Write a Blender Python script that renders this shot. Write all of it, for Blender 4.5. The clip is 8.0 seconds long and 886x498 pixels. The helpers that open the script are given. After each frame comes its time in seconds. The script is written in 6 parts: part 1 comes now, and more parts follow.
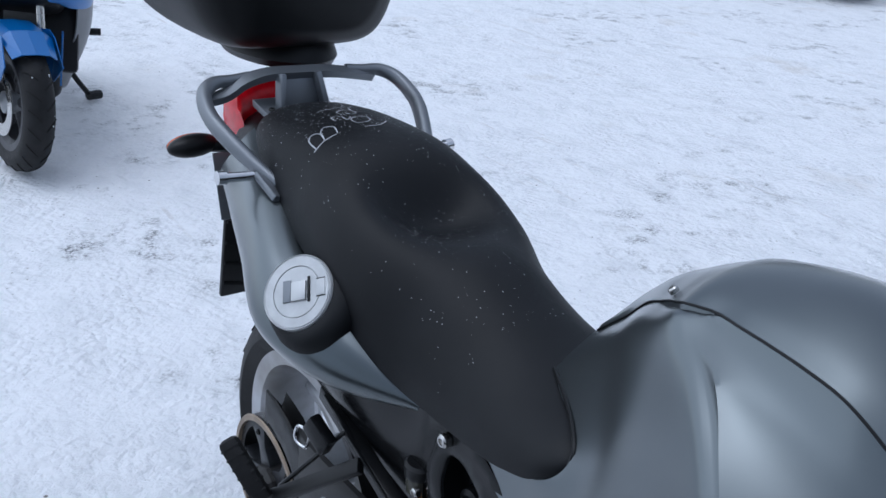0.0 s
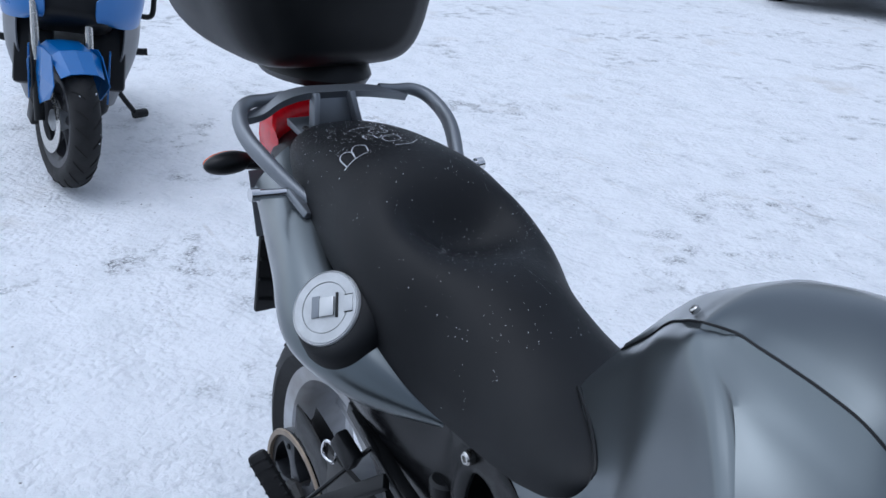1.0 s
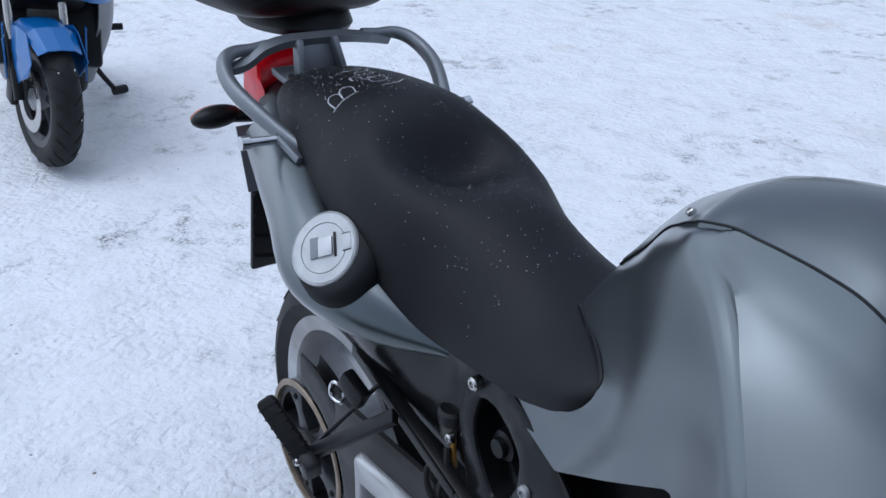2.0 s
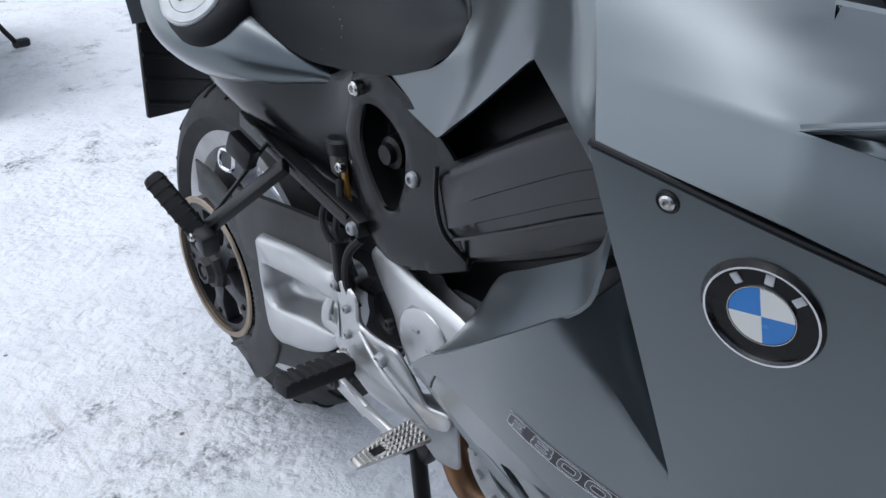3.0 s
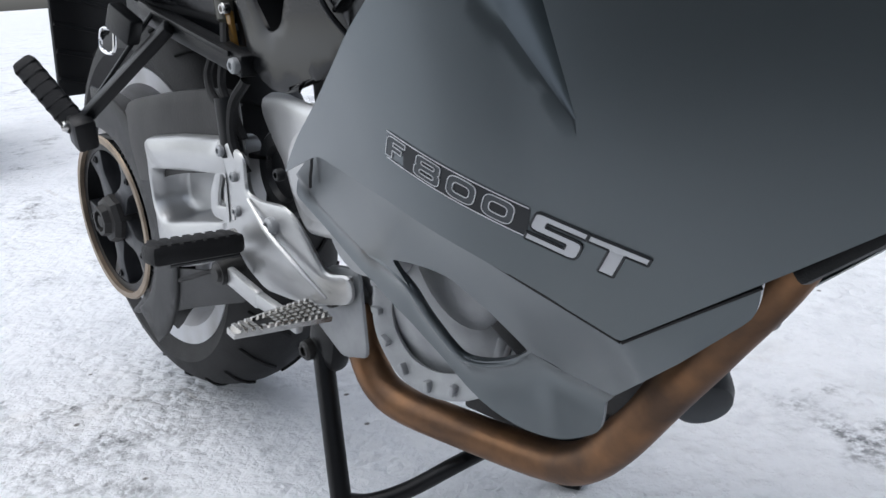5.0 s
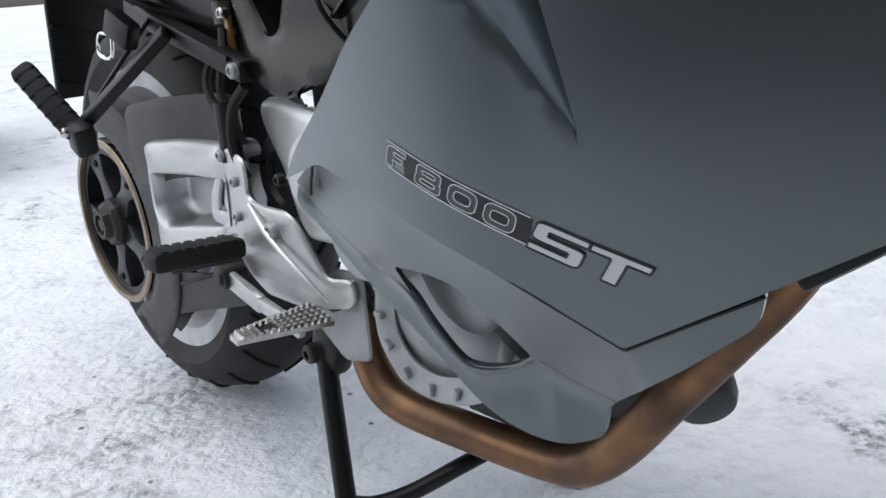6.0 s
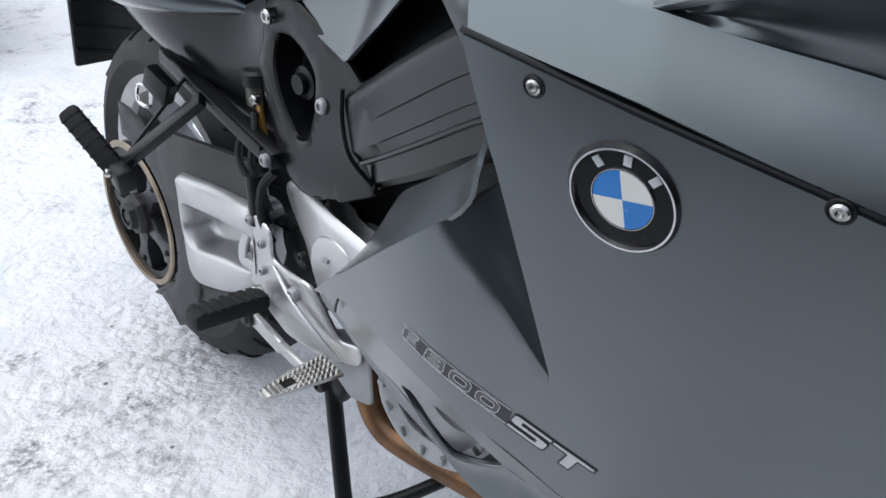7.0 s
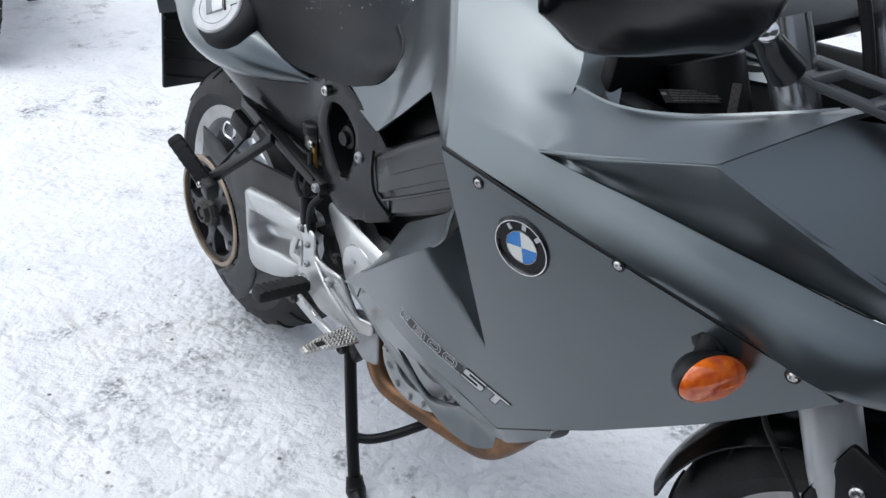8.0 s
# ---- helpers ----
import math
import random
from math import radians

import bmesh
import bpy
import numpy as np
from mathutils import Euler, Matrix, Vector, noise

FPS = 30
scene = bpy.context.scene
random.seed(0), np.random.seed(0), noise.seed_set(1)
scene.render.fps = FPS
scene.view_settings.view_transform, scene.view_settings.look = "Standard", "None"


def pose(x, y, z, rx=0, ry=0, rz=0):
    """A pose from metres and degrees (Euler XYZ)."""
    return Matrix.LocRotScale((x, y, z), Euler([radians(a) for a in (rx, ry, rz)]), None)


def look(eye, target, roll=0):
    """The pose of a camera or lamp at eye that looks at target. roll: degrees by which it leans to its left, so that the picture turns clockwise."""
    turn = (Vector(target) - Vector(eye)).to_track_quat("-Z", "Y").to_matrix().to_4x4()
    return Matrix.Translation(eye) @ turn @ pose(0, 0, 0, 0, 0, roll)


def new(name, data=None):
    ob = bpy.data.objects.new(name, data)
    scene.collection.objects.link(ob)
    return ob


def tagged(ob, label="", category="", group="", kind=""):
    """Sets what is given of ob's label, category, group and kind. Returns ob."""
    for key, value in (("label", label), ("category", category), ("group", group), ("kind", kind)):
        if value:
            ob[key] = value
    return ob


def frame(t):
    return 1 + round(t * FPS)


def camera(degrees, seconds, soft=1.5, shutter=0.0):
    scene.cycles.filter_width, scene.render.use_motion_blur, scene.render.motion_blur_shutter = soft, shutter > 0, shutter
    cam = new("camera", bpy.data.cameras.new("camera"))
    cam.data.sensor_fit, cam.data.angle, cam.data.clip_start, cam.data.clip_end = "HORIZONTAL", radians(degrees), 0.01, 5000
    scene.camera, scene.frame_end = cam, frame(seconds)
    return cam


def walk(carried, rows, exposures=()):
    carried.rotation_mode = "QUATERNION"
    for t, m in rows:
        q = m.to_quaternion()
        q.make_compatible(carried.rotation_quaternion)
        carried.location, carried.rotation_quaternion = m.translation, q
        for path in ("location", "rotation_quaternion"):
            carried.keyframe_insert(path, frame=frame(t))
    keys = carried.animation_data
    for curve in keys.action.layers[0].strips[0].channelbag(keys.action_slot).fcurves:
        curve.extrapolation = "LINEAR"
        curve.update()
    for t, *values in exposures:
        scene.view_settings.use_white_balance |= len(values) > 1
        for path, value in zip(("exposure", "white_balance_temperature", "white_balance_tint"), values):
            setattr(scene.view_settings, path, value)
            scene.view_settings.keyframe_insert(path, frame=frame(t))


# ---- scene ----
cam = camera(52.9, 8.0)
PATH = [
    (0, (1.168, -0.651, 1.373), (-0.293, 0.439, 0.549), 4.5),
    (0.5, (1.18, -0.644, 1.373), (-0.327, 0.396, 0.57), 4.4),
    (1, (1.184, -0.641, 1.376), (-0.342, 0.38, 0.585), 3.9),
    (1.2, (1.189, -0.639, 1.375), (-0.339, 0.378, 0.581), 3.4),
    (2.3, (1.216, -0.691, 1.283), (-0.25, 0.345, 0.401), -0.6),
    (2.5, (1.249, -0.712, 1.218), (-0.199, 0.339, 0.324), -1.2),
    (2.8, (1.296, -0.678, 1.098), (-0.138, 0.391, 0.196), -2.4),
    (3, (1.331, -0.672, 1.021), (-0.074, 0.442, 0.135), -3.0),
    (3.2, (1.356, -0.657, 0.917), (-0.055, 0.487, 0.076), -3.7),
    (3.5, (1.375, -0.641, 0.773), (-0.076, 0.542, 0.069), -3.6),
    (4, (1.371, -0.629, 0.652), (-0.109, 0.579, 0.062), -3.7),
    (4.5, (1.36, -0.611, 0.642), (-0.107, 0.619, 0.062), -3.7),
    (6, (1.35, -0.603, 0.654), (-0.111, 0.626, 0.058), -4.9),
    (6.2, (1.352, -0.605, 0.684), (-0.096, 0.618, 0.045), -5.2),
    (6.5, (1.374, -0.627, 0.768), (-0.034, 0.594, 0.041), -4.0),
    (6.8, (1.383, -0.646, 0.882), (0.025, 0.547, 0.028), -2.5),
    (7, (1.391, -0.653, 0.964), (0.056, 0.522, 0.05), -0.8),
    (7.2, (1.425, -0.67, 1.057), (0.103, 0.484, 0.097), 0.7),
    (7.5, (1.514, -0.725, 1.146), (0.191, 0.409, 0.164), 2.4),
    (7.7, (1.582, -0.785, 1.178), (0.255, 0.351, 0.206), 3.1),
    (8, (1.713, -0.886, 1.199), (0.361, 0.26, 0.273), 3.0),
]
# seconds, stops, kelvin, tint
EXPOSURES = [(0, -0.47, 5450, 9), (1.2, -0.45, 5450, 9), (2.3, -0.44, 5450, 10), (3.0, -0.12, 5900, 9), (3.5, 0.05, 6250, 9), (4.5, -0.04, 6200, 9), (6.5, 0.02, 6200, 9), (7.2, 0.11, 6150, 8), (8, 0.09, 6150, 8)]
walk(cam, [(t, look(eye, target, roll)) for t, eye, target, roll in PATH], EXPOSURES)

from mathutils import geometry
from mathutils.bvhtree import BVHTree

# ---- world, sun and exposure ----
world = bpy.data.worlds.new("overcast_sky")
scene.world = world
world.use_nodes = True
wn, wl = world.node_tree.nodes, world.node_tree.links
sky = wn.new("ShaderNodeTexSky")
sky.sky_type = 'NISHITA'
sky.sun_disc = False
sky.sun_elevation, sky.sun_rotation = radians(82), radians(200)
sky.air_density, sky.dust_density = 1.0, 3.0
grey = wn.new("ShaderNodeHueSaturation")
grey.inputs["Saturation"].default_value = 0.35
wl.new(sky.outputs[0], grey.inputs["Color"])
# overcast: the cloud is brightest overhead
where = wn.new("ShaderNodeTexCoord")
split = wn.new("ShaderNodeSeparateXYZ")
wl.new(where.outputs["Generated"], split.inputs[0])
rise = wn.new("ShaderNodeMapRange")
rise.inputs["From Min"].default_value, rise.inputs["From Max"].default_value = 0.0, 1.0
rise.inputs["To Min"].default_value, rise.inputs["To Max"].default_value = 1.5, 2.2
wl.new(split.outputs["Z"], rise.inputs["Value"])
cloud = wn.new("ShaderNodeMix")
cloud.data_type, cloud.blend_type = 'RGBA', 'MULTIPLY'
cloud.inputs["Factor"].default_value = 1.0
wl.new(grey.outputs[0], cloud.inputs["A"])
wl.new(rise.outputs[0], cloud.inputs["B"])
wl.new(cloud.outputs["Result"], wn["Background"].inputs["Color"])
wn["Background"].inputs["Strength"].default_value = 0.098
sun_data = bpy.data.lights.new("sun", 'SUN')
sun_data.energy, sun_data.angle, sun_data.color = 1.5, radians(86), (1.0, 0.98, 0.95)
sun = new("sun", sun_data)
sun.matrix_world = look((-3.0, -3.0, 2.7), (0, 0, 0))

# ---- materials ----


def mat(name, color, rough=0.5, metal=0.0, vary=0.0, scale=30.0, bump=0.0, bump_scale=200.0, coat=0.0, color2=None, rough_vary=0.08, spec=0.5, coat_rough=0.12):
    m = bpy.data.materials.new(name)
    m.use_nodes = True
    n, l = m.node_tree.nodes, m.node_tree.links
    b = n["Principled BSDF"]
    b.inputs["Metallic"].default_value = metal
    b.inputs["Roughness"].default_value = rough
    b.inputs["Coat Weight"].default_value = coat
    b.inputs["Coat Roughness"].default_value = coat_rough
    b.inputs["Specular IOR Level"].default_value = spec
    tc = n.new("ShaderNodeTexCoord")
    no = n.new("ShaderNodeTexNoise")
    no.inputs["Scale"].default_value, no.inputs["Detail"].default_value = scale, 6
    l.new(tc.outputs["Object"], no.inputs["Vector"])
    ramp = n.new("ShaderNodeMapRange")
    ramp.inputs["From Min"].default_value, ramp.inputs["From Max"].default_value = 0.35, 0.68
    l.new(no.outputs["Fac"], ramp.inputs["Value"])
    mix = n.new("ShaderNodeMix")
    mix.data_type = 'RGBA'
    c2 = color2 if color2 else tuple(c * (1 - vary) for c in color)
    mix.inputs["A"].default_value, mix.inputs["B"].default_value = (*color, 1), (*c2, 1)
    l.new(ramp.outputs[0], mix.inputs["Factor"])
    l.new(mix.outputs["Result"], b.inputs["Base Color"])
    rr = n.new("ShaderNodeMapRange")
    rr.inputs["To Min"].default_value, rr.inputs["To Max"].default_value = max(rough - rough_vary, 0.02), min(rough + rough_vary, 1)
    l.new(no.outputs["Fac"], rr.inputs["Value"])
    l.new(rr.outputs[0], b.inputs["Roughness"])
    if bump:
        fine = n.new("ShaderNodeTexNoise")
        fine.inputs["Scale"].default_value, fine.inputs["Detail"].default_value = bump_scale, 4
        l.new(tc.outputs["Object"], fine.inputs["Vector"])
        bp = n.new("ShaderNodeBump")
        bp.inputs["Strength"].default_value, bp.inputs["Distance"].default_value = bump, 0.002
        l.new(fine.outputs["Fac"], bp.inputs["Height"])
        l.new(bp.outputs[0], b.inputs["Normal"])
    return m


M_PAINT = mat("graphite_paint", (0.108, 0.127, 0.137), 0.31, 0.85, 0.06, 6, 0.03, 900, rough_vary=0.04, coat=1.0, coat_rough=0.24)
M_TRIM = mat("dark_grey_plastic", (0.06, 0.065, 0.07), 0.5, 0.0, 0.15, 20, 0.15, 900)
M_BLACK = mat("black_plastic", (0.006, 0.0065, 0.0075), 0.38, 0.0, 0.3, 15, 0.15, 700, spec=0.28)
M_GLOSS = mat("glossy_black_plastic", (0.006, 0.0065, 0.0075), 0.2, 0.0, 0.3, 8, 0.03, 300, spec=0.35)
M_SEAT = mat("black_seat_vinyl", (0.005, 0.0058, 0.0074), 0.48, 0.0, 0.2, 12, 0.25, 1100, spec=0.25)
M_RUBBER = mat("black_rubber", (0.009, 0.009, 0.0098), 0.62, 0.0, 0.4, 25, 0.3, 300, spec=0.35)
M_ALU = mat("cast_aluminium", (0.52, 0.524, 0.525), 0.36, 0.85, 0.06, 18, 0.2, 500)
M_RIM = mat("silver_rim_paint", (0.5, 0.51, 0.53), 0.4, 0.6, 0.3, 12, 0.05, 300, color2=(0.33, 0.32, 0.31))
M_RAIL = mat("grey_rail_paint", (0.2, 0.215, 0.235), 0.4, 0.6, 0.08, 12, 0.05, 500)
M_STEEL = mat("steel", (0.6, 0.59, 0.57), 0.25, 1.0, 0.2, 80)
M_CHROME = mat("bright_steel", (0.75, 0.75, 0.76), 0.12, 1.0, 0.1, 60)
M_BRONZE = mat("tarnished_exhaust_steel", (0.27, 0.145, 0.075), 0.42, 0.85, 0.3, 22, 0.1, 200, color2=(0.12, 0.075, 0.05))
M_RED = mat("red_lens", (0.62, 0.004, 0.012), 0.2, 0.0, 0.25, 60, spec=0.3)
M_ORANGE = mat("amber_lens", (0.80, 0.17, 0.012), 0.12, 0.0, 0.2, 90, coat=0.8, color2=(0.5, 0.06, 0.01))
M_WHITE = mat("white_enamel", (0.72, 0.72, 0.68), 0.25, 0.0, 0.05, 40, coat=0.4)
M_BLUE = mat("blue_enamel", (0.015, 0.19, 0.58), 0.25, 0.0, 0.1, 40, coat=0.4)
M_BLUEPAINT = mat("blue_paint", (0.012, 0.14, 0.43), 0.3, 0.1, 0.1, 6, coat=0.4)
M_SILVERDECAL = mat("silver_decal", (0.55, 0.56, 0.58), 0.4, 0.4, 0.05, 50)
M_DARKDECAL = mat("dark_decal", (0.018, 0.02, 0.023), 0.4, 0.2, 0.05, 50)
M_LINEDECAL = mat("grey_line_decal", (0.6, 0.61, 0.63), 0.4, 0.3, 0.05, 50)
M_GREYDECAL = mat("grey_decal", (0.075, 0.083, 0.09), 0.4, 0.3, 0.05, 50)
M_AMBER = mat("amber_plastic", (0.32, 0.17, 0.04), 0.2, 0.0, 0.2, 40)
M_GREYMET = mat("grey_engine_casting", (0.36, 0.37, 0.38), 0.5, 0.4, 0.2, 30, 0.2, 300)
M_CHALK = mat("white_chalk", (0.55, 0.57, 0.6), 0.9, 0.0, 0.5, 300, 0.4, 400)
M_BROWN = mat("dusty_dark_plastic", (0.018, 0.017, 0.0165), 0.55, 0.0, 0.4, 14, 0.2, 300)


def snow_material():
    m = bpy.data.materials.new("trodden_snow")
    m.use_nodes = True
    n, l = m.node_tree.nodes, m.node_tree.links
    b = n["Principled BSDF"]
    tc = n.new("ShaderNodeTexCoord")

    def noise_node(scale, detail, stretch=None, turn=35, rough=0.6):
        t = n.new("ShaderNodeTexNoise")
        t.inputs["Scale"].default_value, t.inputs["Detail"].default_value, t.inputs["Roughness"].default_value = scale, detail, rough
        mp = n.new("ShaderNodeMapping")
        mp.inputs["Scale"].default_value = stretch or (1, 1, 1)
        mp.inputs["Rotation"].default_value = (0, 0, radians(turn))
        l.new(tc.outputs["Object"], mp.inputs["Vector"])
        l.new(mp.outputs[0], t.inputs["Vector"])
        return t.outputs["Fac"]

    def band(v, lo, hi, a=0.0, c=1.0):
        r = n.new("ShaderNodeMapRange")
        r.inputs["From Min"].default_value, r.inputs["From Max"].default_value = lo, hi
        r.inputs["To Min"].default_value, r.inputs["To Max"].default_value = a, c
        l.new(v, r.inputs["Value"])
        return r.outputs[0]

    def math2(op, a, c):
        q = n.new("ShaderNodeMath")
        q.operation = op
        l.new(a, q.inputs[0])
        if isinstance(c, float):
            q.inputs[1].default_value = c
        else:
            l.new(c, q.inputs[1])
        return q.outputs[0]

    def blend(fac, a, color):
        x = n.new("ShaderNodeMix")
        x.data_type = 'RGBA'
        l.new(fac, x.inputs["Factor"])
        if isinstance(a, tuple):
            x.inputs["A"].default_value = (*a, 1)
        else:
            l.new(a, x.inputs["A"])
        x.inputs["B"].default_value = (*color, 1)
        return x.outputs["Result"]

    mid, fine = noise_node(8, 7), noise_node(85, 6)
    col = blend(band(noise_node(4.5, 9, (1.0, 1.4, 1.0), 52, 0.68), 0.46, 0.70), (0.82, 0.83, 0.85), (0.72, 0.735, 0.755))
    # compressed tread bars across the lanes
    lane = band(noise_node(1.3, 2, (1.0, 4.0, 1.0), 28), 0.54, 0.60)
    wave = n.new("ShaderNodeTexWave")
    wave.inputs["Scale"].default_value, wave.inputs["Distortion"].default_value, wave.inputs["Detail"].default_value = 9.0, 6.0, 4.0
    turned = n.new("ShaderNodeMapping")
    turned.inputs["Rotation"].default_value = (0, 0, radians(70))
    l.new(tc.outputs["Object"], turned.inputs["Vector"])
    l.new(turned.outputs[0], wave.inputs["Vector"])
    bars = math2('MULTIPLY', math2('MULTIPLY', lane, band(noise_node(6, 4), 0.42, 0.6)), band(wave.outputs["Fac"], 0.55, 0.9))
    col = blend(math2('MULTIPLY', bars, 0.22), col, (0.40, 0.42, 0.45))
    col = blend(band(noise_node(48, 7, None, 0, 0.7), 0.52, 0.74, 0.0, 0.22), col, (0.46, 0.475, 0.50))
    # old tyre lanes: darker, finely barred
    col = blend(math2('MULTIPLY', band(noise_node(0.9, 3, (1.0, 6.0, 1.0), 62), 0.55, 0.62), band(noise_node(16, 5, (1.8, 1.0, 1.0), 62), 0.48, 0.7, 0.0, 0.5)), col, (0.43, 0.45, 0.48))
    # grey ice showing through in clusters of specks
    spots = math2('MULTIPLY', band(noise_node(1.3, 6, None, 0, 0.7), 0.53, 0.62), band(mid, 0.48, 0.58))
    col = blend(math2('MULTIPLY', spots, band(fine, 0.4, 0.6)), col, (0.19, 0.195, 0.205))
    # sandy stains
    col = blend(band(noise_node(1.5, 6), 0.60, 0.78, 0.0, 0.45), col, (0.48, 0.42, 0.34))
    # scattered grit
    grit = n.new("ShaderNodeTexVoronoi")
    grit.inputs["Scale"].default_value = 9.0
    l.new(tc.outputs["Object"], grit.inputs["Vector"])
    col = blend(band(grit.outputs["Distance"], 0.055, 0.03), col, (0.16, 0.15, 0.14))
    crumbs = n.new("ShaderNodeTexVoronoi")
    crumbs.inputs["Scale"].default_value = 26.0
    l.new(tc.outputs["Object"], crumbs.inputs["Vector"])
    col = blend(math2('MULTIPLY', band(crumbs.outputs["Distance"], 0.13, 0.06, 0.0, 0.75), band(noise_node(2.1, 4), 0.5, 0.62)), col, (0.24, 0.22, 0.20))
    # thin rusty drag lines
    streak = noise_node(1.1, 3, (0.5, 9.0, 1.0), 8)
    col = blend(math2('MULTIPLY', band(streak, 0.652, 0.67, 0.0, 0.25), band(noise_node(7, 5), 0.42, 0.58)), col, (0.36, 0.30, 0.24))
    l.new(col, b.inputs["Base Color"])
    b.inputs["Roughness"].default_value = 0.7
    h = math2('ADD', math2('ADD', math2('MULTIPLY', mid, 1.5), math2('MULTIPLY', fine, 0.22)), math2('MULTIPLY', noise_node(26, 5, None, 0, 0.5), 0.55))
    h = math2('SUBTRACT', h, math2('MULTIPLY', bars, 0.10))
    clods = n.new("ShaderNodeTexVoronoi")
    clods.inputs["Scale"].default_value, clods.inputs["Randomness"].default_value = 38.0, 1.0
    l.new(tc.outputs["Object"], clods.inputs["Vector"])
    h = math2('SUBTRACT', h, math2('MULTIPLY', math2('MULTIPLY', clods.outputs["Distance"], band(noise_node(3.2, 4), 0.42, 0.62)), 0.55))
    bp = n.new("ShaderNodeBump")
    bp.inputs["Strength"].default_value, bp.inputs["Distance"].default_value = 0.85, 0.024
    l.new(h, bp.inputs["Height"])
    l.new(bp.outputs[0], b.inputs["Normal"])
    return m


M_SNOW = snow_material()

# ---- mesh tools ----


def part(name, bm, material, parent=None, label="", smooth=True, angle=35):
    me = bpy.data.meshes.new(name)
    bmesh.ops.recalc_face_normals(bm, faces=bm.faces)
    for f in bm.faces:
        f.smooth = smooth
    if smooth:
        lim = radians(angle)
        for e in bm.edges:
            e.smooth = not (len(e.link_faces) == 2 and e.calc_face_angle(0) > lim)
    bm.to_mesh(me)
    bm.free()
    me.materials.append(material)
    ob = new(name, me)
    if parent:
        ob.parent = parent
    if label:
        tagged(ob, label)
    return ob


def spline(pts, n, closed=False):
    """Catmull-Rom through the points, n samples evenly by chord."""
    p = [Vector(a) for a in pts]
    if closed:
        p = [p[-1]] + p + [p[0], p[1]]
    else:
        p = [p[0] * 2 - p[1]] + p + [p[-1] * 2 - p[-2]]
    seg = [(p[i + 1] - p[i]).length for i in range(1, len(p) - 2)]
    total, out = sum(seg), []
    for k in range(n):
        d = total * k / (n if closed else n - 1)
        i = 0
        while i < len(seg) - 1 and d > seg[i]:
            d -= seg[i]
            i += 1
        t = min(d / max(seg[i], 1e-9), 1.0)
        a, b, c, e = p[i], p[i + 1], p[i + 2], p[i + 3]
        out.append(0.5 * ((2 * b) + (c - a) * t + (2 * a - 5 * b + 4 * c - e) * t * t + (3 * b - a - 3 * c + e) * t ** 3))
    return out


def polyline(pts, n):
    p = [Vector(a) for a in pts]
    seg = [(p[i + 1] - p[i]).length for i in range(len(p) - 1)]
    total, out = sum(seg), []
    for k in range(n):
        d = total * k / (n - 1)
        i = 0
        while i < len(seg) - 1 and d > seg[i]:
            d -= seg[i]
            i += 1
        out.append(p[i].lerp(p[i + 1], min(d / max(seg[i], 1e-9), 1.0)))
    return out


def skin(rows, bm=None, closed=False):
    """Quads over a grid of points."""
    bm = bm or bmesh.new()
    v = [[bm.verts.new(q) for q in r] for r in rows]
    for a, b in zip(v, v[1:]):
        m = len(a)
        for i in range(m if closed else m - 1):
            j = (i + 1) % m
            bm.faces.new((a[i], a[j], b[j], b[i]))
    return bm


def thicken(bm, t):
    """Gives an open sheet a thickness t against its normals."""
    bmesh.ops.recalc_face_normals(bm, faces=bm.faces)
    return shell(bm, t)


def shell(bm, t):
    bm.normal_update()
    faces, rim = list(bm.faces), [e for e in bm.edges if e.is_boundary]
    inner = {v: bm.verts.new(v.co - v.normal * t) for v in list(bm.verts)}
    for f in faces:
        bm.faces.new([inner[v] for v in reversed(f.verts)])
    for e in rim:
        a, b = e.link_loops[0].vert, e.link_loops[0].link_loop_next.vert
        bm.faces.new((b, a, inner[a], inner[b]))
    return bm


def loft(curves, nu=24, nv=24, thick=0.003, straight=()):
    """A smooth sheet over a few curves of a few points each."""
    cs = [polyline(c, nu) if k in straight else spline(c, nu) for k, c in enumerate(curves)]
    cols = [spline([c[i] for c in cs], nv) for i in range(nu)]
    bm = skin(cols)
    return thicken(bm, thick) if thick else bm


def tube(pts, r, n=12, steps=0, bm=None, closed=False):
    """A round bar along a smooth line; r one radius or one for each point."""
    bm = bm or bmesh.new()
    k = len(pts)
    steps = steps or (1 if k == 2 else 6)
    path = [Vector(a) for a in pts] if k == 2 else spline(pts, (k - 1) * steps + 1)
    if k == 2:
        path = [path[0].lerp(path[1], i / steps) for i in range(steps + 1)]
    rr = [r] * k if isinstance(r, (int, float)) else list(r)
    rings, side = [], None
    for i, q in enumerate(path):
        d = (path[min(i + 1, len(path) - 1)] - path[max(i - 1, 0)]).normalized()
        if side is None:
            side = d.orthogonal().normalized()
        side = (side - d * side.dot(d)).normalized()
        up = d.cross(side)
        u = i / (len(path) - 1) * (k - 1)
        j = min(int(u), k - 2)
        rad = rr[j] + (rr[j + 1] - rr[j]) * (u - j)
        rings.append([q + rad * (math.cos(2 * math.pi * s / n) * side + math.sin(2 * math.pi * s / n) * up) for s in range(n)])
    v = [[bm.verts.new(q) for q in ring] for ring in rings]
    for a, b in zip(v, v[1:]):
        for s in range(n):
            bm.faces.new((a[s], a[(s + 1) % n], b[(s + 1) % n], b[s]))
    bm.faces.new(v[0][::-1])
    bm.faces.new(v[-1])
    return bm


